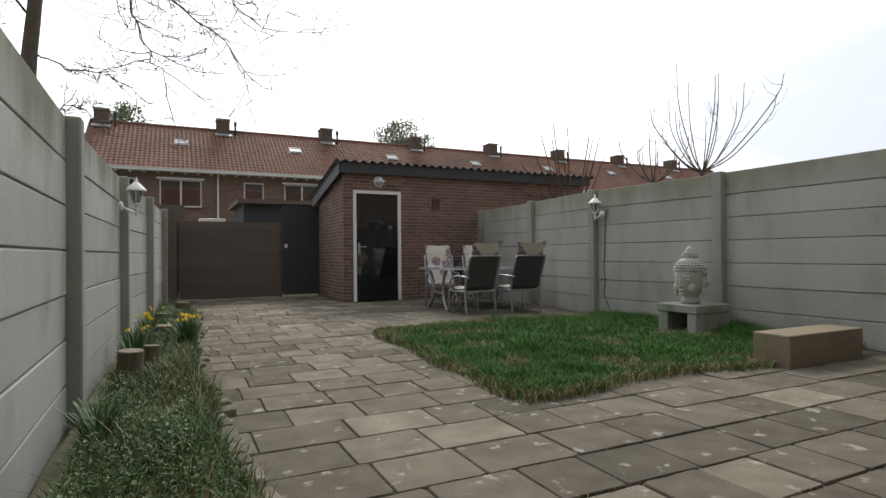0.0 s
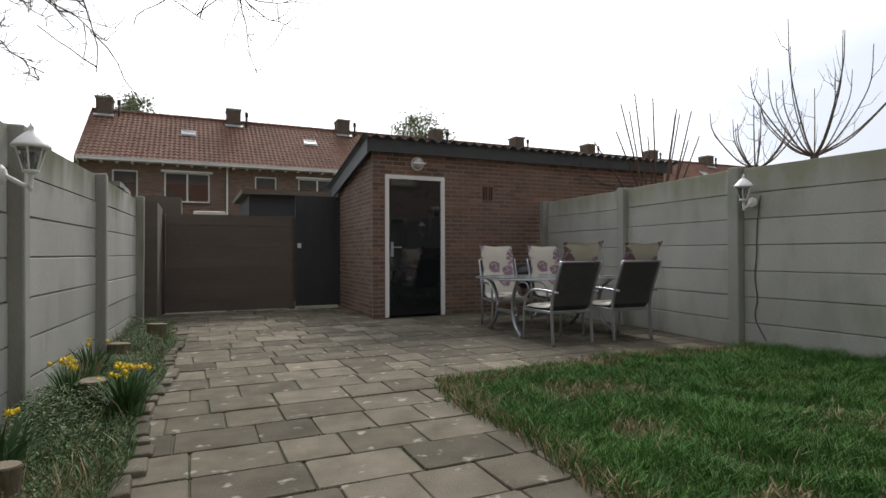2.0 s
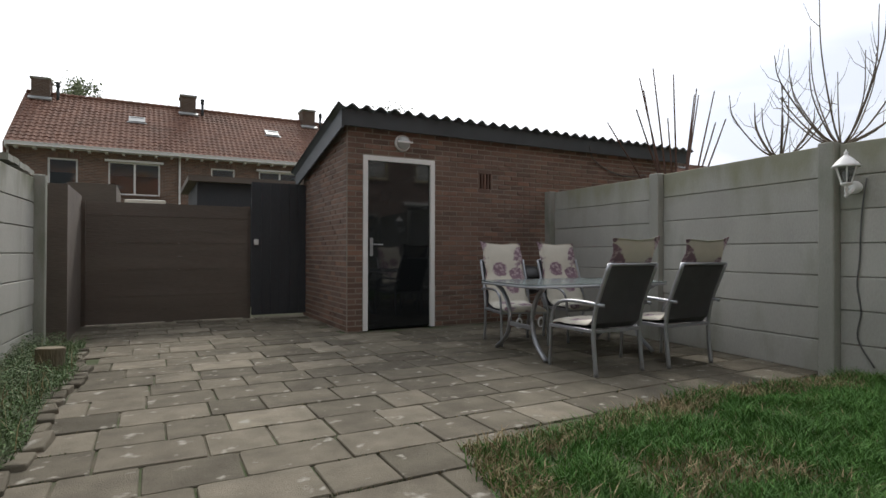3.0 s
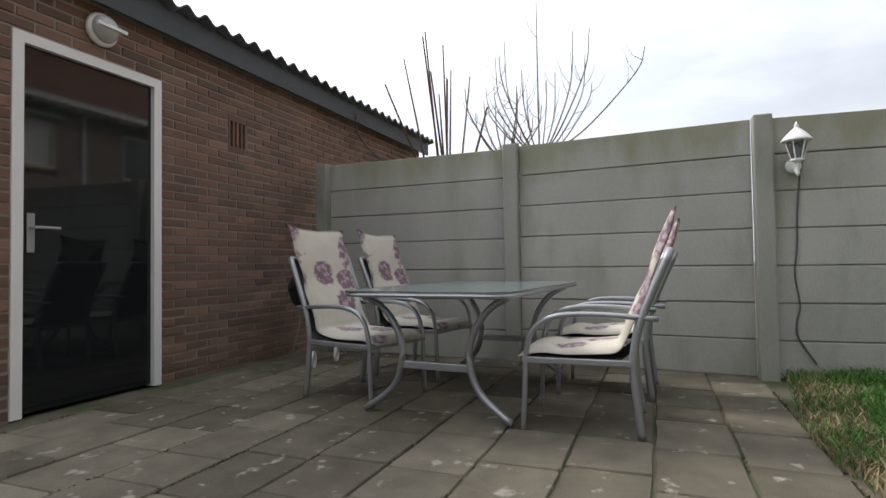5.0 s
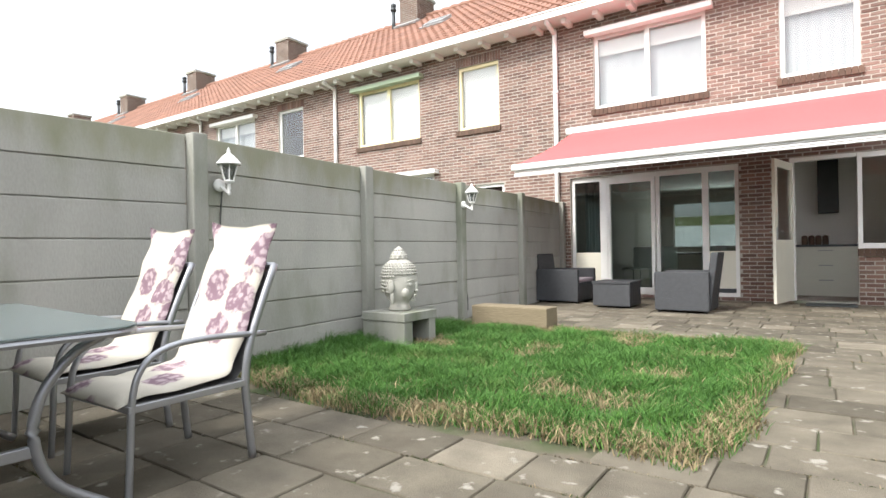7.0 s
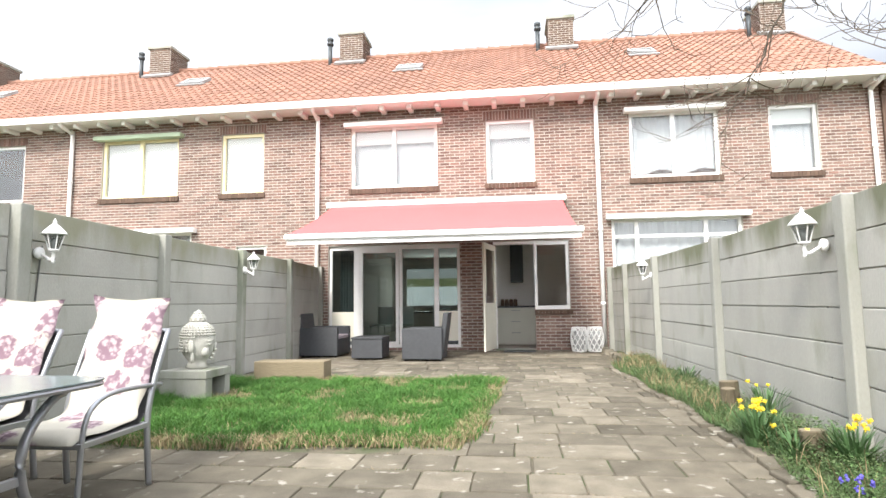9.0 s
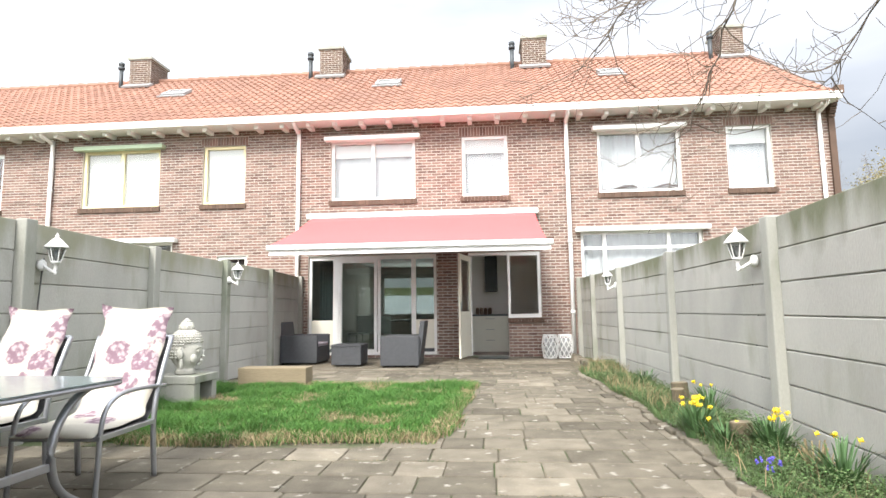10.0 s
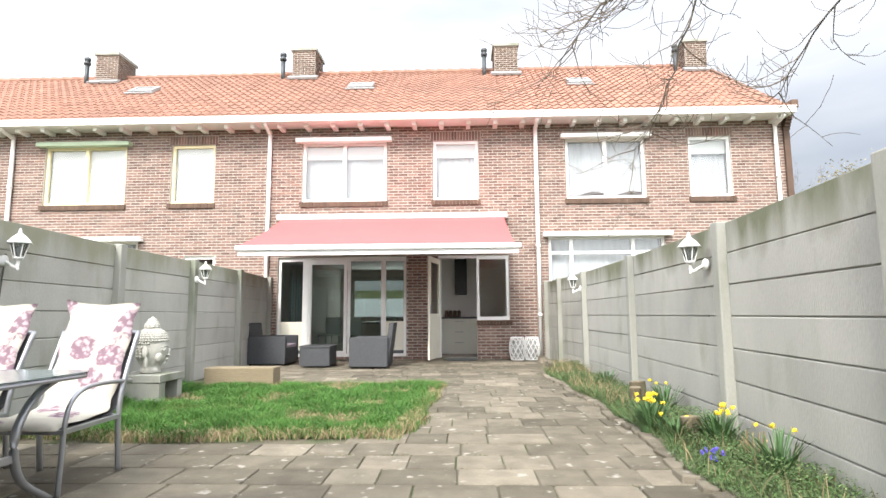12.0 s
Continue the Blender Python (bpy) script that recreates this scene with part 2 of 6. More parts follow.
M_ROOMDK = mat("shade_darkened_plaster", (0.55, 0.55, 0.53), 0.9, var=0.06, scale=2, bump=0.02)
M_FLOORIN = mat("brown_laminate", (0.26, 0.215, 0.17), 0.5, var=0.2, scale=4, bump=0.05)
M_CURTAIN = mat("grey_curtain", (0.24, 0.25, 0.27), 0.9, var=0.1, scale=6, bump=0.1)
M_BLIND = mat("white_blind", (0.74, 0.74, 0.73), 0.8, var=0.04, scale=3, fine=25, bump=0)
# Net curtain grey, toned to carry the reflections in the panes.
M_NETREFL = mat("reflection_toned_net_grey", (0.40, 0.42, 0.445), 0.9, var=0.10, scale=1.6, fine=5, bump=0)
M_CAB = mat("light_grey_cabinet", (0.60, 0.60, 0.52), 0.5, var=0.04, scale=3, bump=0.01)
M_BLACK = mat("black_plastic", (0.02, 0.02, 0.02), 0.4, var=0.1, scale=5, bump=0.02)
M_CABLE = mat("grey_cable", (0.10, 0.10, 0.095), 0.6, var=0.1, scale=5, bump=0.02)
M_FROST = mat("frosted_lamp_glass", (0.45, 0.46, 0.45), 0.25, var=0.05, scale=10, bump=0.02)
M_GROUND = mat("rough_ground", (0.12, 0.12, 0.07), 0.95, var=0.4, scale=0.5, fine=20, bump=0.3)
M_COB = mat("green_cover_soil", (0.07, 0.085, 0.035), 0.95, var=0.4, scale=8, fine=80, bump=0.6)
M_GLASS = glass_mat("window_glass", (0.95, 0.96, 0.95), 0.97)
# Tint stands in for the dim room and dark reflections in these panes.
M_GLASSDIM = glass_mat("dimming_door_glass", (0.74, 0.82, 0.80), 0.78)
M_GLASSDK = glass_mat("lantern_glass", (0.7, 0.72, 0.72), 0.85)


def cushion_mat():
    """Cream fabric with scattered purple-brown flowers."""
    m = mat("floral_cushion_fabric", (0.53, 0.50, 0.425), 0.9, var=0.10, scale=12, fine=300, bump=0.15)
    N, L = m.node_tree.nodes, m.node_tree.links
    bs = N["Principled BSDF"]
    base = bs.inputs["Base Color"].links[0].from_socket
    co = N.new("ShaderNodeTexCoord")
    warp = N.new("ShaderNodeTexNoise")
    warp.inputs["Scale"].default_value = 26.0
    add = N.new("ShaderNodeMix")
    add.data_type = "RGBA"
    add.blend_type = "LINEAR_LIGHT"
    add.inputs["Factor"].default_value = 0.03
    L.new(co.outputs["Object"], warp.inputs["Vector"])
    L.new(co.outputs["Object"], add.inputs["A"])
    L.new(warp.outputs["Color"], add.inputs["B"])
    vo = N.new("ShaderNodeTexVoronoi")
    vo.inputs["Scale"].default_value = 5.0
    L.new(add.outputs["Result"], vo.inputs["Vector"])
    petals = N.new("ShaderNodeTexVoronoi")
    petals.inputs["Scale"].default_value = 24.0
    L.new(add.outputs["Result"], petals.inputs["Vector"])
    mr = N.new("ShaderNodeMapRange")
    mr.inputs["From Min"].default_value, mr.inputs["From Max"].default_value = 0.50, 0.43
    L.new(vo.outputs["Distance"], mr.inputs["Value"])
    sep = N.new("ShaderNodeSeparateColor")
    L.new(vo.outputs["Color"], sep.inputs["Color"])
    keep = N.new("ShaderNodeMath")
    keep.operation = "GREATER_THAN"
    L.new(sep.outputs["Red"], keep.inputs[0])
    keep.inputs[1].default_value = 0.14
    mul = N.new("ShaderNodeMath")
    mul.operation = "MULTIPLY"
    L.new(mr.outputs["Result"], mul.inputs[0])
    L.new(keep.outputs[0], mul.inputs[1])
    shade = N.new("ShaderNodeMix")
    shade.data_type = "RGBA"
    shade.inputs["A"].default_value, shade.inputs["B"].default_value = (0.40, 0.32, 0.335, 1), (0.19, 0.12, 0.15, 1)
    pr = N.new("ShaderNodeMapRange")
    pr.inputs["From Min"].default_value, pr.inputs["From Max"].default_value = 0.30, 0.58
    L.new(petals.outputs["Distance"], pr.inputs["Value"])
    L.new(pr.outputs["Result"], shade.inputs["Factor"])
    mx = N.new("ShaderNodeMix")
    mx.data_type = "RGBA"
    L.new(mul.outputs[0], mx.inputs["Factor"])
    L.new(base, mx.inputs["A"])
    L.new(shade.outputs["Result"], mx.inputs["B"])
    L.new(mx.outputs["Result"], bs.inputs["Base Color"])
    return m


M_FLORAL = cushion_mat()

# ---- mesh helpers ----


def part(name, bm, material, parent=None, label="", at=None, smooth=False):
    """Links a bmesh as one mesh object, under a parent when one is given."""
    me = bpy.data.meshes.new(name)
    bm.to_mesh(me)
    bm.free()
    return part_me(name, me, material, parent, label, at, smooth)


def part_me(name, me, material, parent=None, label="", at=None, smooth=False):
    if material is not None and not me.materials:
        me.materials.append(material)
    if smooth:
        for p in me.polygons:
            p.use_smooth = True
    ob = new(name, me)
    if parent is not None:
        ob.parent = parent
    if at is not None:
        ob.matrix_basis = at
    if label:
        tagged(ob, label)
    return ob


def raw(name, verts, faces, material, parent=None, label="", smooth=False):
    me = bpy.data.meshes.new(name)
    me.from_pydata(verts, [], faces)
    me.update()
    return part_me(name, me, material, parent, label, None, smooth)


def root(name, label, category, at=None, group="", kind=""):
    ob = tagged(new(name), label, category, group, kind)
    if at is not None:
        ob.matrix_basis = at
    return ob


def box(bm, x0, x1, y0, y1, z0, z1, bevel=0.0):
    r = bmesh.ops.create_cube(bm, size=1, matrix=Matrix.Translation(((x0 + x1) / 2, (y0 + y1) / 2, (z0 + z1) / 2)) @ Matrix.Diagonal((abs(x1 - x0), abs(y1 - y0), abs(z1 - z0), 1)))
    if bevel:
        vs = set(r["verts"])
        es = [e for e in bm.edges if e.verts[0] in vs and e.verts[1] in vs]
        bmesh.ops.bevel(bm, geom=es, offset=bevel, segments=2, affect="EDGES", profile=0.5)
    return bm


def boxes(*bs, bevel=0.0):
    bm = bmesh.new()
    for b in bs:
        box(bm, *b, bevel=bevel)
    return bm


def tube(bm, pts, radii, sides=8, flat=1.0):
    """A round (or flattened) bar along points."""
    pts = [Vector(p) for p in pts]
    if isinstance(radii, (int, float)):
        radii = [radii] * len(pts)
    rings = []
    t0 = (pts[1] - pts[0]).normalized()
    ref = Vector((0, 0, 1)) if abs(t0.z) < 0.9 else Vector((1, 0, 0))
    for i, p in enumerate(pts):
        t = (pts[min(i + 1, len(pts) - 1)] - pts[max(i - 1, 0)]).normalized()
        a = t.cross(ref)
        if a.length < 1e-4:
            a = t.cross(Vector((0, 1, 0)))
        a.normalize()
        b = t.cross(a).normalized()
        rings.append([bm.verts.new(p + (a * math.cos(2 * math.pi * k / sides) * flat + b * math.sin(2 * math.pi * k / sides)) * radii[i]) for k in range(sides)])
    for r, s in zip(rings, rings[1:]):
        for k in range(sides):
            bm.faces.new((r[k], r[(k + 1) % sides], s[(k + 1) % sides], s[k]))
    bm.faces.new(rings[0][::-1])
    bm.faces.new(rings[-1])
    return bm


def curve_pts(ctrl, n=8):
    """A smooth run of points through the given ones."""
    P = [Vector(c) for c in ctrl]
    P = [P[0] * 2 - P[1], *P, P[-1] * 2 - P[-2]]
    out = []
    for i in range(1, len(P) - 2):
        for k in range(n):
            t = k / n
            a, b, c, d = P[i - 1], P[i], P[i + 1], P[i + 2]
            out.append(0.5 * ((2 * b) + (c - a) * t + (2 * a - 5 * b + 4 * c - d) * t * t + (3 * b - a - 3 * c + d) * t ** 3))
    out.append(P[-2])
    return out


def lathe(bm, prof, sides=20, at=(0, 0, 0), squash=1.0):
    rings = []
    for r, z in prof:
        rings.append([bm.verts.new((at[0] + r * math.cos(2 * math.pi * k / sides), at[1] + r * squash * math.sin(2 * math.pi * k / sides), at[2] + z)) for k in range(sides)])
    for r, s in zip(rings, rings[1:]):
        for k in range(sides):
            bm.faces.new((r[k], r[(k + 1) % sides], s[(k + 1) % sides], s[k]))
    bm.faces.new(rings[0][::-1])
    bm.faces.new(rings[-1])
    return bm


def wall_cells(bm, x0, x1, z0, z1, y0, y1, openings):
    """A wall slab in the x-z plane with real openings (x0, x1, z0, z1)."""
    xs = sorted({x0, x1, *[min(max(v, x0), x1) for o in openings for v in o[:2]]})
    zs = sorted({z0, z1, *[min(max(v, z0), z1) for o in openings for v in o[2:4]]})
    for a, b in zip(xs, xs[1:]):
        run = None
        for c, d in zip(zs, zs[1:]):
            solid = not any(o[0] - 1e-6 <= a and b <= o[1] + 1e-6 and o[2] - 1e-6 <= c and d <= o[3] + 1e-6 for o in openings)
            if solid:
                run = (run[0], d) if run else (c, d)
            if not solid and run:
                box(bm, a, b, y0, y1, *run)
                run = None
        if run:
            box(bm, a, b, y0, y1, *run)
    bmesh.ops.remove_doubles(bm, verts=bm.verts[:], dist=1e-4)
    return bm


def brick_rects(u0, u1, v0, v1, openings, bl=0.213, ch=0.0645, joint=0.014, seed=1):
    """Rectangles of a stretcher bond with headers in between, cut round the openings."""
    rng = random.Random(seed)
    out = []
    row, v = 0, v0
    while v + ch <= v1 + 0.02:
        a, b = v + joint / 2, min(v + ch - joint / 2, v1)
        mid = (a + b) / 2
        spans = [(u0, u1)]
        for o in openings:
            if o[2] - 0.01 < mid < o[3] + 0.01:
                nxt = []
                for s in spans:
                    if o[1] <= s[0] or o[0] >= s[1]:
                        nxt.append(s)
                    else:
                        if o[0] - s[0] > 0.03:
                            nxt.append((s[0], o[0]))
                        if s[1] - o[1] > 0.03:
                            nxt.append((o[1], s[1]))
                spans = nxt
        for s0, s1 in spans:
            off = (bl / 2 if row % 2 else 0.0) + (0.002 * rng.random())
            k = math.floor((s0 - u0 - off) / bl)
            while True:
                p, q = u0 + off + k * bl, u0 + off + (k + 1) * bl
                k += 1
                p2, q2 = max(p, s0) + joint / 2, min(q, s1) - joint / 2
                if p >= s1:
                    break
                if q2 - p2 > 0.025:
                    out.append((p2, q2, a, b))
        v += ch
        row += 1
    return out


def brick_field(name, rects, place, depth, material, parent, label="", proud=0.006):
    """Bricks joined into one mesh; place(u, v, d) gives a point d metres in front of the wall."""
    V, F = [], []
    rng = random.Random(5)
    for p, q, a, b in rects:
        n = len(V)
        d = proud + rng.uniform(-0.003, 0.004)
        t = [rng.uniform(-0.0015, 0.0015) for _ in range(4)]
        V += [place(p, a, -0.01), place(q, a, -0.01), place(q, b, -0.01), place(p, b, -0.01)]
        V += [place(p + 0.002, a + 0.002, d + t[0]), place(q - 0.002, a + 0.002, d + t[1]), place(q - 0.002, b - 0.002, d + t[2]), place(p + 0.002, b - 0.002, d + t[3])]
        F += [(n + 4, n + 5, n + 6, n + 7), (n, n + 1, n + 5, n + 4), (n + 1, n + 2, n + 6, n + 5), (n + 2, n + 3, n + 7, n + 6), (n + 3, n, n + 4, n + 7)]
    ob = raw(name, V, F, material, parent, label)
    ob["kind"] = "stuff"
    return ob


BRICK_MESHES = {}


def brick_parts(rects, place, axis_m, material, parent, proud=0.006):
    """Single bricks as objects on shared meshes. axis_m turns local x along the wall and y out of it."""
    for p, q, a, b in rects:
        w = round((q - p) / 0.02) * 0.02
        key = (round(w, 2), material.name)
        if key not in BRICK_MESHES:
            bm = boxes((-0.5, 0.5, -1, 0.0, -0.5, 0.5))
            for v in bm.verts:
                s = 0.96 if v.co.y > -0.5 else 1.0
                v.co.x *= 1 - (1 - s) * 0.06 / max(w, 0.05)
                v.co.z *= s
            me = bpy.data.meshes.new("brick")
            bm.to_mesh(me)
            bm.free()
            me.materials.append(material)
            BRICK_MESHES[key] = me
        ob = new("brick", BRICK_MESHES[key])
        ob.parent = parent
        c = Vector(place((p + q) / 2, (a + b) / 2, proud + random.uniform(-0.002, 0.002)))
        ob.matrix_basis = Matrix.Translation(c) @ axis_m @ pose(0, 0, 0, 0, random.uniform(-0.6, 0.6), 0) @ Matrix.Diagonal((q - p, 0.016, b - a, 1))


# ---- ground ----
ground = tagged(raw("ground", [(-400, -400, -0.06), (400, -400, -0.06), (400, 400, -0.06), (-400, 400, -0.06)], [(0, 1, 2, 3)], M_GROUND), "rough open ground around the houses", "ground", kind="structure")
pavement = tagged(raw("pavement", [(-1.0, -1.44, -0.012), (5.35, -1.44, -0.012), (5.35, 12.3, -0.012), (-1.0, 12.3, -0.012)], [(0, 1, 2, 3)], M_SOIL), "grey-brown concrete pavers with mossy joints in the back garden", "pavement", kind="structure")

FX_R, FX_L = 5.27, -0.95
LAWN = (1.82, 5.18, 2.2, 6.35)


def lawn_left(y):
    return 1.31 + 0.10 * max(y - 3.4, 0) + 0.05 * math.sin(y * 1.9 + 0.4) + 0.04 * math.sin(y * 4.1) + 0.45 * max(3.2 - y, 0)


def bed_edge(y):
    return -0.34 + 0.05 * math.sin(y * 0.9) + 0.035 * math.sin(y * 3.7) - (0.25 if y < 1.5 else 0)


# ---- concrete fences ----


def concrete_fence(name, side, xs, ys, tops, y_end, label, pitch=0.257, boards=M_CONC):
    """Posts with slots, and boards stacked between them. side is +1 when the fence's face looks to -x."""
    f = tagged(new(name), label, "fence", kind="structure")
    rng = random.Random(3 if side > 0 else 4)
    post = lambda h: boxes((-0.055, 0.055, -0.06, 0.06, -0.05, h), bevel=0.012)
    for i, y in enumerate(ys):
        part("post", post(tops[i] + 0.012), M_CONC_POST, f, at=pose(xs[i], y, 0, 0, rng.uniform(-0.3, 0.3), 0))
    edges = list(zip(ys, ys[1:])) + ([(ys[-1], y_end)] if y_end else [])
    for i, (a, b) in enumerate(edges):
        xa, xb = xs[i], xs[min(i + 1, len(xs) - 1)]
        top = min(tops[i], tops[min(i + 1, len(tops) - 1)])
        for k in range(7):
            z1 = top - pitch * k
            bm = bmesh.new()
            half = (b - a) / 2 - 0.058
            box(bm, -0.02, 0.02, -half, half, z1 - pitch + 0.0085, z1, bevel=0.006)
            box(bm, -0.004, 0.004, -half, half, z1 - pitch - 0.004, z1 - pitch + 0.0086)
            part("board", bm, boards, f, at=pose((xa + xb) / 2 + side * 0.045 + rng.uniform(-0.004, 0.004), (a + b) / 2, 0, 0, 0, -math.degrees(math.atan2(xb - xa, b - a))))
    return f


YR = [-1.36, 0.74, 2.58, 4.44, 6.40, 8.22, 10.10]
concrete_fence("fence_right", 1, [5.33, 5.14, 5.10, 5.06, 4.93, 5.13, 5.19], YR, [1.79, 1.795, 1.79, 1.785, 1.79, 1.79, 1.78], None, "weathered grey concrete board fence along the lawn")
YL = [-1.40, -0.35, 1.36, 3.80, 6.33, 8.30, 10.60]
concrete_fence("fence_left", -1, [-0.755, -0.855, -0.975, -1.015, -0.96, -0.815, -0.69], YL, [1.655] * 6 + [1.68], None, "light grey concrete board fence along the flower bed", 0.243, M_CONC_DAMP)


def lantern():
    o = root("wall_lantern", "white metal carriage lantern on the concrete fence", "lamp", group="fence lanterns")
    bm = bmesh.new()
    lathe(bm, [(0.0, -0.002), (0.045, 0.0), (0.05, 0.02), (0.03, 0.035), (0.0, 0.036)], 12)
    bmesh.ops.transform(bm, matrix=pose(0, 0, 0, 90, 0, 0), verts=bm.verts)
    tube(bm, curve_pts([(0, -0.02, 0), (0, -0.07, -0.03), (0, -0.12, -0.055), (0, -0.14, -0.02), (0, -0.14, 0.0)], 5), 0.012, 8)
    part("bracket", bm, M_WHITE, o, smooth=True)
    bm = lathe(bmesh.new(), [(0.0, -0.085), (0.009, -0.08), (0.014, -0.065), (0.008, -0.05), (0.014, -0.035), (0.012, 0.0), (0.03, 0.01), (0.04, 0.02), (0.038, 0.028), (0.0, 0.029)], 10, (0, -0.14, 0))
    part("finial", bm, M_WHITE, o, smooth=True)
    bm = bmesh.new()
    for k in range(6):
        a = radians(60 * k)
        tube(bm, [(0.036 * math.cos(a), -0.14 + 0.036 * math.sin(a), 0.028), (0.07 * math.cos(a), -0.14 + 0.07 * math.sin(a), 0.15)], 0.0045, 5)
    part("cage", bm, M_WHITE, o)
    part("glass", lathe(bmesh.new(), [(0.034, 0.03), (0.066, 0.148)], 6, (0, -0.14, 0)), M_GLASSDK, o)
    part("bulb", lathe(bmesh.new(), [(0.008, 0.03), (0.012, 0.05), (0.027, 0.08), (0.022, 0.11), (0.005, 0.122)], 10, (0, -0.14, 0)), M_FROST, o, smooth=True)
    bm = lathe(bmesh.new(), [(0.088, 0.143), (0.092, 0.150), (0.082, 0.163), (0.06, 0.19), (0.035, 0.215), (0.018, 0.228), (0.012, 0.24), (0.016, 0.25), (0.006, 0.262), (0.003, 0.275)], 16, (0, -0.14, 0))
    part("roof", bm, M_WHITE, o, smooth=True)
    return o


L0 = lantern()
LANTERNS = [(4.945, 6.22, 1.435, -90), (5.045, 2.60, 1.505, -90), (-0.975, 6.05, 1.36, 90), (-0.935, 1.33, 1.38, 90)]
for i, (x, y, z, a) in enumerate(LANTERNS):
    o = L0 if i == 0 else copy_thing(L0, pose(x, y, z, 0, 0, a))
    o.matrix_basis = pose(x, y, z, 0, 0, a)

for x, y, s, n in ((4.92, 6.18, 1, 5), (5.08, 2.47, 1, 3), (-0.965, 5.95, -1, 7)):
    rng = random.Random(n)
    pts = [(x + 0.045 * s, y - 0.02, 1.50)] + [(x + 0.04 * s, y + rng.uniform(-0.05, 0.07) - 0.02, 1.5 - 0.2 * k) for k in range(1, 8)]
    tagged(part("power_cable", tube(bmesh.new(), curve_pts(pts, 5), 0.006, 6), M_CABLE, smooth=True), "thin grey cable hanging down the concrete fence", "cable")

# ---- terraced houses ----
HW, EAVE, RIDGE, RIDGE_Y = 6.02, 5.24, 8.32, -4.0


def roof_tiles(bm_w, y_lo, z_lo, y_hi, z_hi, step_u=0.215, step_v=0.31, seg=5, skip=None):
    """A wavy, stepped surface of pantiles along x from 0 to bm_w."""
    V, F = [], []
    L = math.hypot(y_hi - y_lo, z_hi - z_lo)
    rows, cols = int(L / step_v), int(round(bm_w / step_u))
    cy, cz = (y_hi - y_lo) / L, (z_hi - z_lo) / L
    ny, nz = -cz * (1 if y_hi > y_lo else -1), abs(cy)
    ny = -cz if y_hi > y_lo else cz
    rng = random.Random(9)
    for r in range(rows):
        s0, s1 = L * r / rows, L * (r + 1) / rows + 0.02
        for c in range(cols):
            n = len(V)
            j = rng.uniform(-0.004, 0.004)
            for (s, lift) in ((s0, -0.015), (s0, 0.030 + j), (s1, 0.002 + j)):
                for k in range(seg + 1):
                    t = k / seg
                    h = 0.022 * math.sin(t * 2 * math.pi) + lift
                    V.append((bm_w * (c + t) / cols, y_lo + cy * s + ny * h, z_lo + cz * s + nz * h))
            w = seg + 1
            for q in range(2):
                for k in range(seg):
                    a = n + q * w + k
                    F.append((a, a + 1, a + w + 1, a + w))
    return V, F


TILE_CACHE = {}


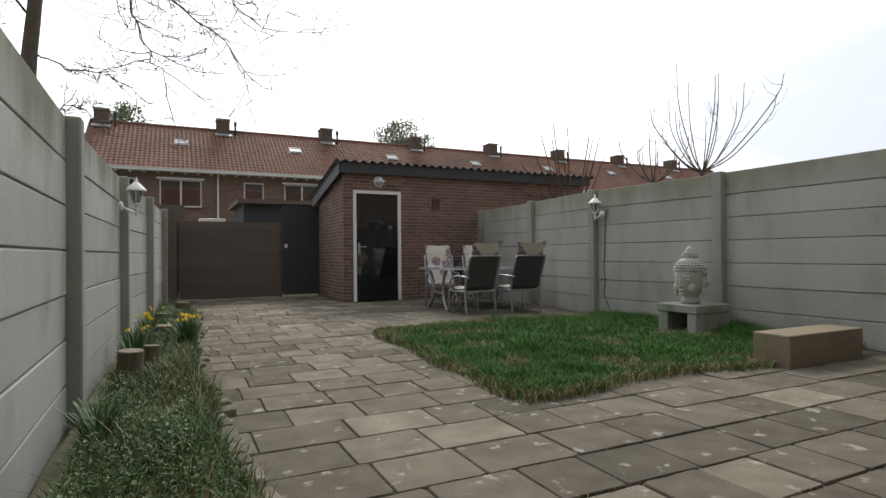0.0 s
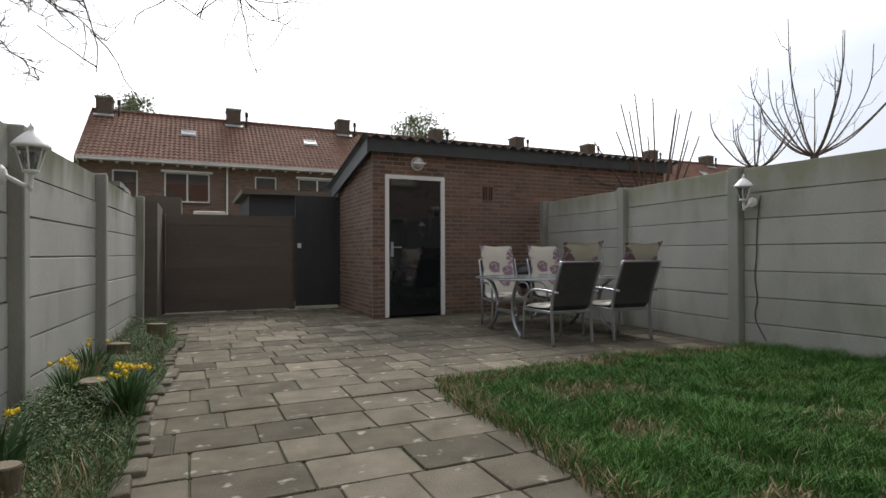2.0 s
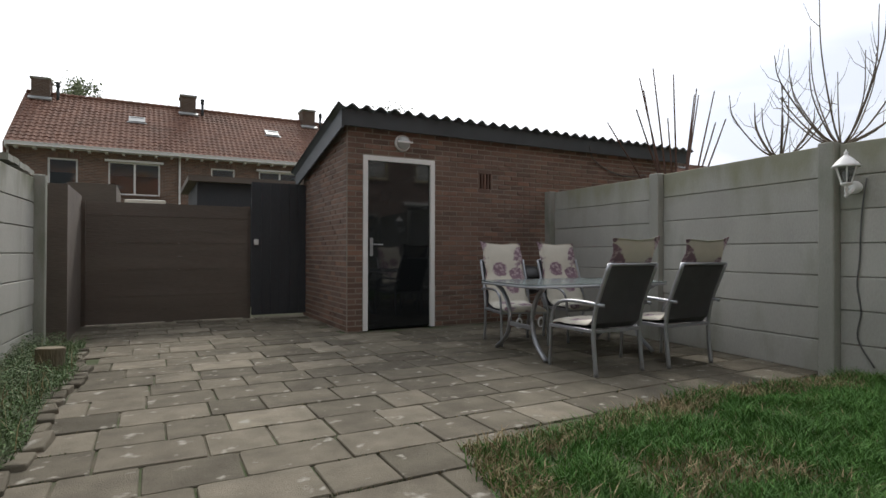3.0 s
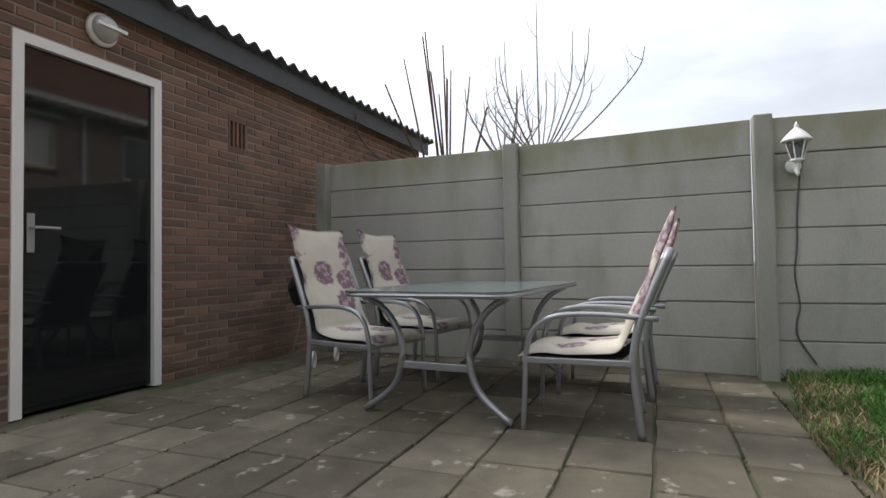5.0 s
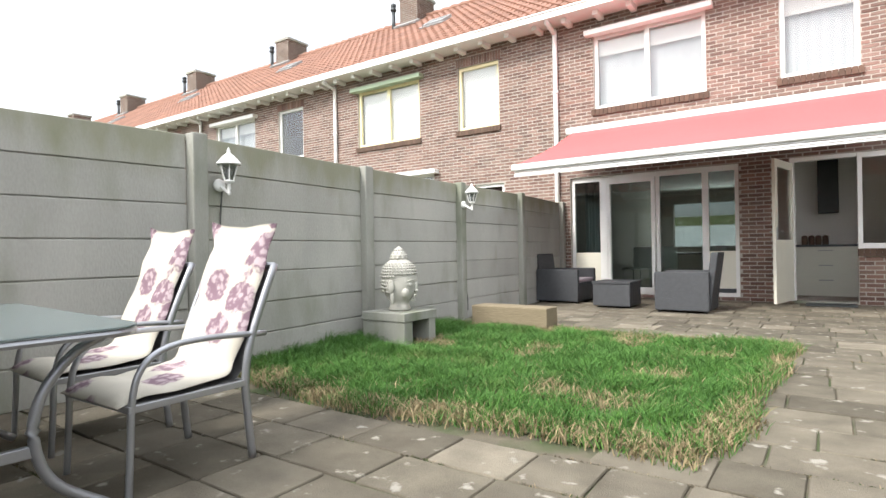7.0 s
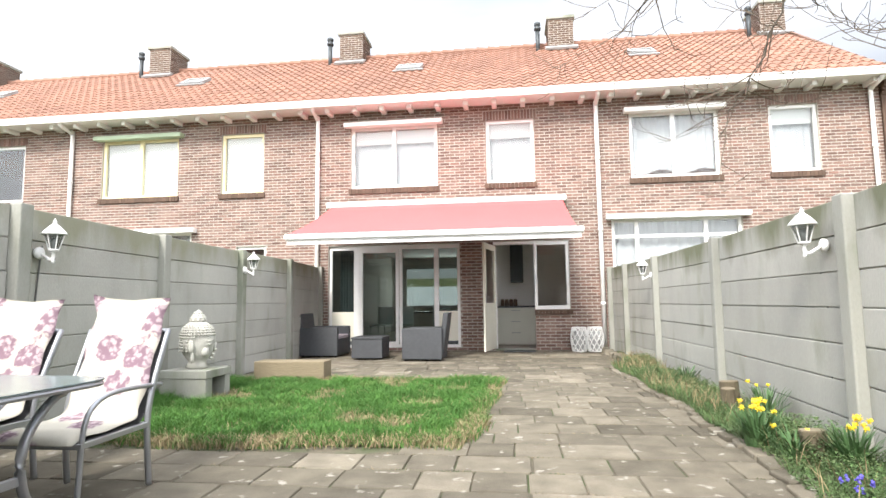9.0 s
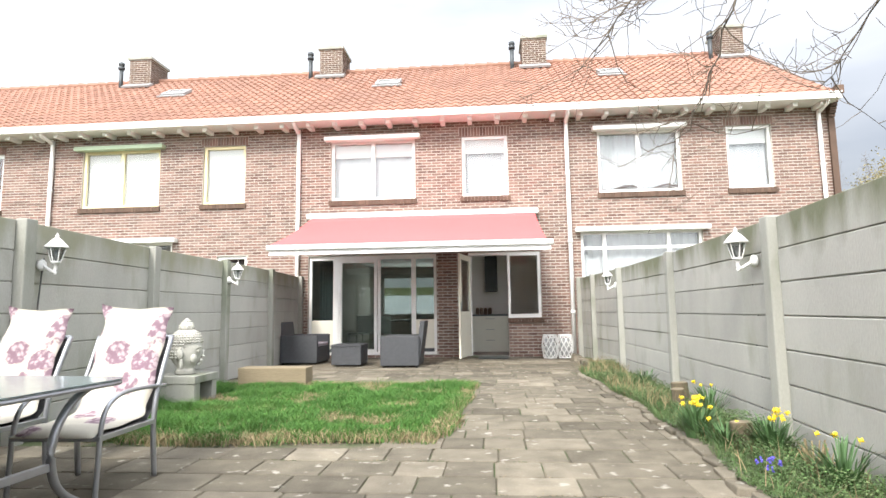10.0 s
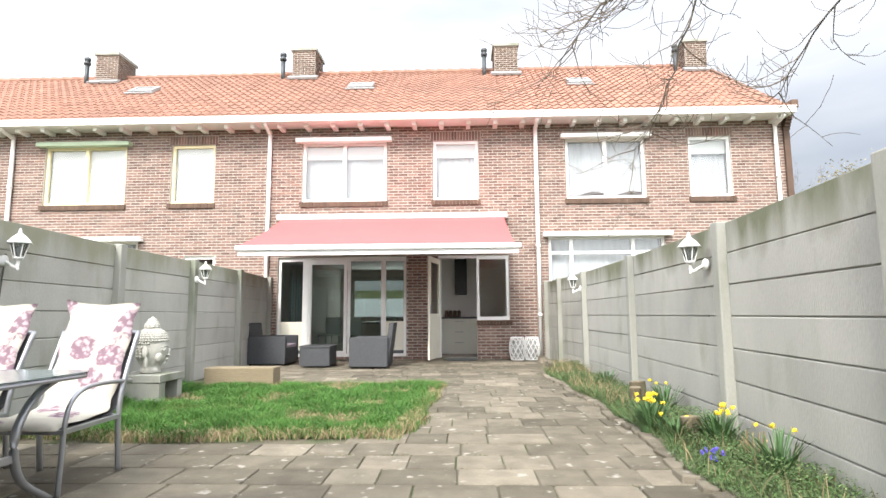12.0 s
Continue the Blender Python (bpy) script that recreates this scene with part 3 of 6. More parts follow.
def window_unit(parent, x0, x1, z0, z1, y, splits=(), frame=None, transom=None, fw=0.065, fill="room", hood=False, sill=True, hood_mat=None, arch=False):
    frame = frame or M_WHITE
    w = root("window", "", "")
    w.name = "window"
    w.parent = parent
    bm = bmesh.new()
    e = 0.002
    box(bm, x0 + e, x0 + fw, y - 0.07, y, z0 + e, z1 - e)
    box(bm, x1 - fw, x1 - e, y - 0.07, y, z0 + e, z1 - e)
    box(bm, x0 + fw, x1 - fw, y - 0.07, y, z0 + e, z0 + fw)
    box(bm, x0 + fw, x1 - fw, y - 0.07, y, z1 - fw, z1 - e)
    for s in splits:
        box(bm, s - 0.04, s + 0.04, y - 0.068, y + 0.004, z0 + fw, z1 - fw)
    if transom:
        box(bm, x0 + fw, x1 - fw, y - 0.066, y - 0.002, transom - 0.03, transom + 0.03)
    part("window_frame", bm, frame, w)
    xs = [x0 + fw, *[v for s in splits for v in (s - 0.04, s + 0.04)], x1 - fw]
    for a, b in zip(xs[::2], xs[1::2]):
        part("pane", boxes((a, b, y - 0.045, y - 0.037, z0 + fw, z1 - fw)), M_GLASS, w).visible_shadow = False
    if fill == "blind":
        part("blind", boxes((x0 + 0.05, x1 - 0.05, y - 0.13, y - 0.12, z0 + 0.03, z1 - 0.02)), M_BLIND, w, "white roller blind pulled down")
    elif fill == "half":
        part("blind", boxes((x0 + 0.05, x1 - 0.05, y - 0.13, y - 0.12, z0 + 0.74 * (z1 - z0), z1 - 0.02)), M_BLIND, w, "white roller blind partly lowered")
        # Grey folds below the blind also stand in for sky reflected in the glass.
        V = []
        for i in range(31):
            u = x0 + 0.04 + (x1 - x0 - 0.08) * i / 30
            V += [(u, y - 0.19 + 0.012 * math.sin(i * 1.3), z0 + 0.03), (u, y - 0.19 + 0.012 * math.sin(i * 1.3), z1 - 0.03)]
        raw("net_curtain", V, [(2 * i, 2 * i + 2, 2 * i + 3, 2 * i + 1) for i in range(30)], M_NETREFL, w, "pale grey net curtain toned to stand in for reflected sky")
    elif fill == "curtain":
        V, F = [], []
        n = 40
        for i in range(n + 1):
            u = x0 + 0.04 + (x1 - x0 - 0.08) * i / n
            d = y - 0.17 + 0.025 * math.sin(i * 1.7)
            V += [(u, d, z0 + 0.16 + 0.05 * math.sin(i * 0.31)), (u, d, z1 - 0.03)]
        F = [(2 * i, 2 * i + 2, 2 * i + 3, 2 * i + 1) for i in range(n)]
        raw("net_curtain", V, F, M_NETREFL, w, "white net curtain in folds")
    if sill:
        bm = bmesh.new()
        n = max(3, int((x1 - x0 + 0.1) / 0.075))
        for i in range(n):
            a = x0 - 0.05 + (x1 - x0 + 0.1) * i / n
            b = x0 - 0.05 + (x1 - x0 + 0.1) * (i + 1) / n
            box(bm, a + 0.004, b - 0.004, -0.09, 0.045, z0 - 0.115, z0 - 0.004)
        part("sill_bricks", bm, M_SILL, w)
    if arch:
        bm = bmesh.new()
        n = int((x1 - x0 + 0.12) / 0.066)
        for i in range(n):
            a = x0 - 0.06 + (x1 - x0 + 0.12) * i / n
            box(bm, a + 0.005, a + 0.058, -0.05, 0.012, z1 + 0.005, z1 + 0.20)
        part("lintel_bricks", bm, M_BRICK, w)
    if hood:
        part("hood", boxes((x0 - 0.13, x1 + 0.13, -0.02, 0.17, z1 - 0.02, z1 + 0.075), bevel=0.01), hood_mat or M_WHITE, w)
    return w


def house(at, label, style, brick=None, mortar=None, tile=None, flip=False, near=True, chimney=True):
    """One house of a terrace: x along the row, y = 0 the garden face, which looks to +y."""
    brick, mortar, tile = brick or M_BRICK, mortar or M_MORTAR, tile or M_TILE
    h = root("house", label, "house", at)
    fx = (lambda a: HW - a) if flip else (lambda a: a)

    def rect(a, b, c, d):
        a, b = sorted((fx(a), fx(b)))
        return (a, b, c, d)

    W1, W2 = rect(3.36, 5.28, 3.50, 4.88), rect(1.29, 2.30, 3.51, 4.88)
    ops = [W1, W2]
    if style == "own":
        ops += [(2.91, 5.78, 0.06, 2.25), (1.36, 2.20, 0.02, 2.25), (0.65, 1.36, 0.83, 2.25)]
    else:
        ops += [rect(2.98, 5.76, 0.95, 2.66), rect(1.2, 1.9, 1.2, 2.3)]
    part("wall", wall_cells(bmesh.new(), 0, HW, -0.05, EAVE - 0.02, -0.30, 0, ops), mortar, h)
    for b in (((0, HW, -8.0, -7.8, -0.05, 0.9), (0, HW, -8.0, -7.8, 2.2, EAVE), (0, 0.5, -8.0, -7.8, 0.9, 2.2), (5.6, HW, -8.0, -7.8, 0.9, 2.2), (0, 0.1, -7.8, -0.3, -0.05, EAVE), (HW - 0.1, HW, -7.8, -0.3, -0.05, EAVE)) if style == "own" else
              ((0, HW, -8.0, -7.8, -0.05, EAVE), (0, 0.1, -7.8, -0.3, -0.05, EAVE), (HW - 0.1, HW, -7.8, -0.3, -0.05, EAVE))):
        part("wall", boxes(b), mortar, h)
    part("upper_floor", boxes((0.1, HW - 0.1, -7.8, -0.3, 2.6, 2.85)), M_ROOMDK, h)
    # soffit, gutter and rafter ends
    part("soffit", boxes((0, HW, -0.05, 0.42, EAVE - 0.02, EAVE + 0.02)), M_WHITE, h)
    part("gutter", boxes((0, HW, 0.40, 0.54, EAVE - 0.03, EAVE + 0.11), (0, HW, 0.42, 0.56, EAVE + 0.085, EAVE + 0.11)), M_WHITE, h)
    rafter = bpy.data.meshes.new("rafter_end")
    bm = boxes((-0.05, 0.05, 0.014, 0.36, EAVE - 0.11, EAVE - 0.021))
    bm.to_mesh(rafter)
    bm.free()
    rafter.materials.append(M_WHITE)
    for k in range(10):
        part_me("rafter_end", rafter, None, h, at=Matrix.Translation((0.3 + k * 0.602, 0, 0)))
    key = tile.name
    if key not in TILE_CACHE:
        V, F = roof_tiles(HW, 0.46, EAVE + 0.09, RIDGE_Y, RIDGE)
        me = bpy.data.meshes.new("roof")
        me.from_pydata(V, [], F)
        me.update()
        me.materials.append(tile)
        me2 = bpy.data.meshes.new("roof")
        me2.from_pydata([(0, -8.4, EAVE + 0.05), (HW, -8.4, EAVE + 0.05), (HW, RIDGE_Y, RIDGE), (0, RIDGE_Y, RIDGE), (0, 0.42, EAVE + 0.03), (HW, 0.42, EAVE + 0.03), (HW, RIDGE_Y, RIDGE - 0.06), (0, RIDGE_Y, RIDGE - 0.06)], [], [(0, 1, 2, 3), (4, 5, 6, 7)])
        me2.materials.append(tile)
        bm = bmesh.new()
        for k in range(18):
            a = HW * k / 18
            tube(bm, [(a, RIDGE_Y, RIDGE - 0.01), (a + 0.36, RIDGE_Y, RIDGE + 0.012)], [0.10, 0.115], 8)
        me3 = bpy.data.meshes.new("ridge_tiles")
        bm.to_mesh(me3)
        bm.free()
        me3.materials.append(tile)
        TILE_CACHE[key] = (me, me2, me3)
    me, me2, me3 = TILE_CACHE[key]
    part_me("roof_tile", me, None, h)["kind"] = "stuff"
    part_me("roof", me2, None, h)
    part_me("ridge_tiles", me3, None, h)
    # roof light on the slope
    t = 0.60
    sy, sz = 0.46 + (RIDGE_Y - 0.46) * t, EAVE + 0.09 + (RIDGE - EAVE - 0.09) * t
    ang = -math.degrees(math.atan2(RIDGE - EAVE - 0.09, 0.46 - RIDGE_Y))
    sx = fx(4.36)
    sk = part("roof_light", boxes((-0.33, -0.27, -0.27, 0.27, 0.02, 0.10), (0.27, 0.33, -0.27, 0.27, 0.02, 0.10), (-0.27, 0.27, -0.27, -0.20, 0.02, 0.10), (-0.27, 0.27, 0.20, 0.27, 0.02, 0.10), (-0.40, 0.40, 0.27, 0.36, 0.03, 0.06)), M_ZINC, h, at=pose(sx, sy, sz, ang, 0, 0))
    part("roof_light_pane", boxes((-0.27, 0.27, -0.2, 0.2, 0.05, 0.07)), M_FROST, h, at=pose(sx, sy, sz, ang, 0, 0))
    if chimney:
        cx = fx(0.31 if not flip else 0.55)
        ch = part("chimney", boxes((cx - 0.34, cx + 0.34, RIDGE_Y - 0.35, RIDGE_Y + 0.55, RIDGE - 0.9, RIDGE + 0.52)), mortar, h)
        rects = brick_rects(-0.34, 0.34, RIDGE - 0.4, RIDGE + 0.52, [])
        V, F = [], []
        brick_field("brick", rects, lambda u, v, d: (cx + u, RIDGE_Y + 0.55 + d, v), 0.1, M_SILL, h)
        brick_field("brick", brick_rects(-0.35, 0.55, RIDGE - 0.6, RIDGE + 0.52, []), lambda u, v, d: (cx + 0.34 + d, RIDGE_Y + u, v), 0.1, M_SILL, h)
        brick_field("brick", brick_rects(-0.35, 0.55, RIDGE - 0.6, RIDGE + 0.52, []), lambda u, v, d: (cx - 0.34 - d, RIDGE_Y + u, v), 0.1, M_SILL, h)
        part("chimney_cap", boxes((cx - 0.39, cx + 0.39, RIDGE_Y - 0.4, RIDGE_Y + 0.6, RIDGE + 0.52, RIDGE + 0.61), bevel=0.01), M_CONC_POST, h)
        part("flashing", boxes((-0.44, 0.44, -0.12, 0.16, 0.0, 0.055)), M_ZINC, h, at=pose(cx, RIDGE_Y + 0.62, RIDGE - 0.36, ang, 0, 0))
        fp = fx(0.95 if not flip else 1.2)
        bm = tube(bmesh.new(), [(fp, RIDGE_Y + 0.5, RIDGE - 0.5), (fp, RIDGE_Y + 0.5, RIDGE + 0.28)], 0.06, 10)
        tube(bm, [(fp, RIDGE_Y + 0.5, RIDGE + 0.25), (fp, RIDGE_Y + 0.5, RIDGE + 0.31), (fp, RIDGE_Y + 0.5, RIDGE + 0.37), (fp, RIDGE_Y + 0.5, RIDGE + 0.39), (fp, RIDGE_Y + 0.5, RIDGE + 0.46), (fp, RIDGE_Y + 0.5, RIDGE + 0.5)], [0.09, 0.10, 0.06, 0.09, 0.09, 0.03], 10)
        part("flue_pipe", bm, M_DKMETAL, h, smooth=True)
    # rainwater pipe
    px = (fx(0.0) if not flip else fx(0.0) - 0.02) + (0.24 if style == "net" else 0)
    bm = tube(bmesh.new(), curve_pts([(px, 0.44, EAVE - 0.02), (px, 0.40, EAVE - 0.08), (px, 0.12, EAVE - 0.16), (px, 0.07, EAVE - 0.28), (px, 0.07, 2.9)], 4) + [Vector((px, 0.07, 0.02))], 0.045, 10)
    for z in (0.9, 2.4, 3.9):
        tube(bm, [(px, 0.07, z), (px, 0.07, z + 0.07)], 0.055, 10)
    part("rainwater_pipe", bm, M_WHITE, h, smooth=True)
    # bricks of the garden face
    holes = [o for o in ops] + [(W2[0] - 0.06, W2[1] + 0.06, W2[3], W2[3] + 0.2)]
    if near:
        rects = brick_rects(0, HW, 0.0, EAVE - 0.03, holes)
        place = lambda u, v, d: (u, d, v)
        if style == "own":
            close = [r for r in rects if r[2] < 1.25][:300]
            s = set(close)
            h["close"] = len(close)
            brick_field("brick", [r for r in rects if r not in s], place, 0.1, brick, h)
            h_close.append((h, close, place, brick))
        else:
            brick_field("brick", rects, place, 0.1, brick, h)
    else:
        V, F = [], []
        brick_field("brick", brick_rects(0, HW, 0.0, EAVE - 0.03, holes, bl=0.213, ch=0.0645), lambda u, v, d: (u, d, v), 0.1, brick, h)
    return h, W1, W2, fx


h_close = []


def fit_windows(h, W1, W2, fx, style, flip):
    mid = (W1[0] + W1[1]) / 2
    y = -0.05
    if style == "yellow":
        window_unit(h, *W1, y, (mid,), M_YELLOW, fill="blind", hood=True, hood_mat=M_GREENTRIM)
        window_unit(h, *W2, y, (), M_YELLOW, fill="blind", arch=True)
    elif style == "own":
        window_unit(h, *W1, y, (mid,), M_WHITE, fill="half", hood=True)
        window_unit(h, *W2, y, (), M_WHITE, fill="half", arch=True)
    elif style == "net":
        window_unit(h, *W1, y, (mid,), M_WHITE, fill="curtain", hood=True)
        window_unit(h, *W2, y, (), M_WHITE, fill="half", arch=True)
    else:
        window_unit(h, *W1, y, (mid,), M_WHITE, fill="half" if style == "white" else "room", hood=True)
        window_unit(h, *W2, y, (), M_WHITE, fill="room", arch=True)
    if style != "own":
        a, b = sorted((fx(2.98), fx(5.76)))
        window_unit(h, a, b, 0.95, 2.66, y, (a + 0.75, b - 0.55), M_WHITE, transom=2.3, fill="curtain", hood=True)
        a, b = sorted((fx(1.2), fx(1.9)))
        window_unit(h, a, b, 1.2, 2.3, y, (), M_WHITE, fill="room")


own, *rest = house(pose(-0.61, -1.44, 0), "two-storey brick terraced house with an orange tile roof and red awning", "own")
fit_windows(own, *rest, "own", False)
end, *rest = house(pose(-0.61 - HW * 0.914, -1.44, 0) @ Matrix.Diagonal((0.914, 1, 1, 1)), "brick end house of the terrace with white window frames", "net")
fit_windows(end, *rest, "net", False)
hy, *rest = house(pose(-0.61 + HW, -1.44, 0), "brick terraced house with pale yellow window frames and white blinds", "yellow")
fit_windows(hy, *rest, "yellow", False)
hn, *rest = house(pose(-0.61 + 2 * HW, -1.44, 0), "brick terraced house with white window frames", "white")
fit_windows(hn, *rest, "white", False)
for k in range(3, 7):
    copy_thing(hn, pose(-0.61 + k * HW, -1.44, 0))

# gable parapet of the end house
bm = bmesh.new()
for k in range(7):
    box(bm, -6.74, -6.60, -1.44, -1.38 + 0.035 * k, 4.90 + 0.0645 * k, 4.957 + 0.0645 * k)
box(bm, -6.75, -6.59, -1.44, -1.0, 5.35, 5.52)
box(bm, -6.74, -6.60, -1.42, -1.375, 0.0, 4.90)
part("gable_shoulder", bm, M_SILL, end).matrix_parent_inverse = Matrix.Translation((0.61 + HW, 1.44, 0))
bm = bmesh.new()
vs = [bm.verts.new(p) for p in ((-6.72, -1.46, 0), (-6.72, -9.44, 0), (-6.72, -9.44, 5.3), (-6.72, -5.44, 8.45), (-6.72, -1.0, 5.3), (-6.72, -1.46, 5.2))]
g = bm.faces.new(vs)
r = bmesh.ops.extrude_face_region(bm, geom=[g])
for v in r["geom"]:
    if isinstance(v, bmesh.types.BMVert):
        v.co.x += 0.085
part("gable_wall", bm, M_BRICK_DK, end).matrix_parent_inverse = Matrix.Translation((0.61 + HW, 1.44, 0))

# ---- far terrace across the alley ----
far, *rest = house(pose(-4.60 + HW, 30.8, -0.15, 0, 0, 180), "dark brick terraced house behind the alley with a brown-red tile roof", "far", M_BRICK_DK, M_MORTAR_DK, M_TILE_OLD, flip=True, near=False)
fit_windows(far, *rest, "far", True)
tagged(far, group="far terrace")
for k in range(1, 8):
    copy_thing(far, pose(-4.60 + HW * (k + 1), 30.8, -0.15, 0, 0, 180))
bm = bmesh.new()
vs = [bm.verts.new(p) for p in ((-4.67, 30.8, -0.1), (-4.67, 38.8, -0.1), (-4.67, 38.8, 5.15), (-4.67, 34.8, 8.15), (-4.67, 30.4, 5.15))]
g = bm.faces.new(vs)
r = bmesh.ops.extrude_face_region(bm, geom=[g])
for v in r["geom"]:
    if isinstance(v, bmesh.types.BMVert):
        v.co.x += 0.06
tagged(part("wall_gable", bm, M_BRICK_DK), "dark brick gable end of the far terrace", "wall", kind="structure")

# ---- shed ----
SX0, SX1, SY0, SY1 = 2.325, 8.05, 10.33, 12.4
shed = root("garden_shed", "long brick garden shed with a corrugated roof and black door", "shed")
D0, D1 = 2.525, 3.49
part("wall", wall_cells(bmesh.new(), SX0, SX1, -0.03, 2.55, SY0, SY0 + 0.12, [(D0, D1, -0.03, 2.12), (4.15, 4.37, 1.80, 2.02)]), M_MORTAR_DK, shed)
for x in (SX0, SX1 - 0.12):
    bm = bmesh.new()
    vs = [bm.verts.new(p) for p in ((x, SY0 + 0.121, -0.03), (x, SY1, -0.03), (x, SY1, 2.06), (x, SY0 + 0.121, 2.55))]
    g = bm.faces.new(vs)
    r = bmesh.ops.extrude_face_region(bm, geom=[g])
    for v in r["geom"]:
        if isinstance(v, bmesh.types.BMVert):
            v.co.x += 0.12
    part("wall", bm, M_MORTAR_DK, shed)
part("wall", boxes((SX0 + 0.121, SX1 - 0.121, SY1 - 0.12, SY1, -0.03, 2.0)), M_MORTAR_DK, shed)
part("eaves_board", boxes((SX0 - 0.10, SX1 + 0.12, SY0 - 0.10, SY0 - 0.075, 2.43, 2.625)), M_DKMETAL, shed)
slope = (2.67 - 2.16) / (SY1 + 0.15 - (SY0 - 0.16))
V, F = [], []
n = int((SX1 - SX0 + 0.36) / 0.177 * 8)
for t in (0, 0.012):
    for j, y in enumerate((SY0 - 0.16, SY1 + 0.15)):
        for i in range(n + 1):
            x = SX0 - 0.16 + (SX1 - SX0 + 0.36) * i / n
            V.append((x, y, 2.655 - slope * (y - SY0 + 0.16) + 0.026 * math.cos(2 * math.pi * i / 8) - t))
w = n + 1
for i in range(n):
    F.append((i, i + 1, w + i + 1, w + i))
    F.append((2 * w + i, 2 * w + i + 1, 3 * w + i + 1, 3 * w + i))
    F.append((i, i + 1, 2 * w + i + 1, 2 * w + i))
raw("corrugated_roof", V, F, M_ROOFSHEET, shed, "dark grey corrugated fibre cement roof")
bm = bmesh.new()
vs = [bm.verts.new(p) for p in ((SX0 - 0.10, SY0 - 0.10, 2.40), (SX0 - 0.10, SY1 + 0.1, 1.94), (SX0 - 0.10, SY1 + 0.1, 2.12), (SX0 - 0.10, SY0 - 0.10, 2.63))]
g = bm.faces.new(vs)
r = bmesh.ops.extrude_face_region(bm, geom=[g])
for v in r["geom"]:
    if isinstance(v, bmesh.types.BMVert):
        v.co.x += 0.03
part("verge_board", bm, M_DKMETAL, shed)
door = root("door_1", "", "")
door.parent = shed
part("door_frame", boxes((D0, D0 + 0.06, SY0 - 0.012, SY0 + 0.08, 0, 2.12), (D1 - 0.06, D1, SY0 - 0.012, SY0 + 0.08, 0, 2.12), (D0 + 0.06, D1 - 0.06, SY0 - 0.012, SY0 + 0.08, 2.06, 2.12)), M_WHITE, door, "white painted door frame")
part("door_leaf", boxes((D0 + 0.062, D1 - 0.062, SY0 + 0.02, SY0 + 0.06, 0.015, 2.058)), M_BLACKGLOSS, door, "glossy black flat door leaf")
bm = boxes((-0.021, 0.021, -0.010, 0, -0.12, 0.10), bevel=0.004)
tube(bm, [(0, -0.008, 0.02), (0, -0.05, 0.02), (0.025, -0.055, 0.02), (0.13, -0.055, 0.02)], 0.0085, 8)
part("door_handle", bm, M_ZINC, door, "steel lever handle on a long back plate", at=pose(D0 + 0.115, SY0 + 0.02, 1.02))
bm = bmesh.new()
for k in range(5):
    box(bm, 4.151 + 0.048 * k + 0.03 * (k > 0) * 0, 4.151 + 0.048 * k + 0.022, SY0 - 0.004, SY0 + 0.058, 1.801, 2.019)
part("vent_grille", bm, M_BRICK_DK, shed)["kind"] = "stuff"
# Black sheet behind the slots puts the shade of the hollow into colour.
part("vent_back", boxes((4.15, 4.37, SY0 + 0.06, SY0 + 0.1, 1.80, 2.02)), M_BLACK, shed)
lamp = root("bulkhead_light", "round white bulkhead light above the shed door", "lamp", pose(3.03, SY0 - 0.008, 2.30, 90, 0, 0))
part("lamp_base", lathe(bmesh.new(), [(0.0, 0), (0.10, 0.0), (0.105, 0.02), (0.095, 0.04), (0.0, 0.041)], 24), M_WHITE, lamp, smooth=True)
part("lamp_glass", lathe(bmesh.new(), [(0.085, 0.041), (0.08, 0.07), (0.05, 0.10), (0.0, 0.11)], 24), M_FROST, lamp, smooth=True)
part("lamp_guard", boxes((-0.1, 0.1, -0.01, 0.01, 0.1, 0.118)), M_WHITE, lamp)
pts = [(6.0, SY0 - 0.13, 2.52), (6.15, SY0 - 0.05, 2.35), (6.5, SY0 - 0.03, 2.2), (6.9, SY0 - 0.03, 2.14), (7.3, SY0 - 0.03, 2.2)]
tagged(part("power_cable", tube(bmesh.new(), curve_pts(pts, 6), 0.008, 6), M_CABLE, smooth=True), "grey cable hanging along the shed wall", "cable")

# ---- back fence, gate and alley ----
bf = tagged(new("fence_back"), "dark brown horizontal board fence closing the garden", "fence", kind="structure")
for k in range(9):
    z = 0.02 + 0.1745 * k
    part("board", boxes((-0.45, 1.50, 12.28 + (k % 2) * 0.004, 12.31 + (k % 2) * 0.004, z, z + 0.173)), M_BROWNWOOD, bf)
for x in (-0.50, 0.5, 1.50):
    part("post", boxes((x - 0.045, x + 0.045, 12.325, 12.41, -0.05, 1.60)), M_BROWNWOOD, bf)
gate = root("garden_gate", "black board gate with a small steel latch", "gate")
for k in range(6):
    x = 1.55 + k * 0.133
    part("board", boxes((x, x + 0.128, 12.25, 12.275, 0.05, 1.95)), M_BLACKWOOD, gate)
part("gate_frame", boxes((1.55, 2.345, 12.276, 12.31, 0.25, 0.37), (1.55, 2.345, 12.276, 12.31, 1.6, 1.72)), M_BLACKWOOD, gate)
part("latch", boxes((1.58, 1.64, 12.22, 12.25, 1.05, 1.13), bevel=0.004), M_WHITE, gate)
tagged(part("wall_alley", boxes((-0.95, -0.5, 11.0, 12.4, -0.05, 1.66))
            , M_BROWNWOOD), "dark timber pier beside the back fence", "wall", kind="structure")
sh = root("alley_shed", "low dark shed with a flat roof behind the gate", "shed")
part("wall", boxes((1.0, 5.0, 14.6, 17.0, -0.05, 2.18)), M_BLACKWOOD, sh)
part("roof", boxes((0.85, 5.1, 14.45, 17.1, 2.18, 2.28)), M_BROWNWOOD, sh)
sh = root("neighbour_shed", "pale concrete shed with a tiled edge beyond the fence", "shed")
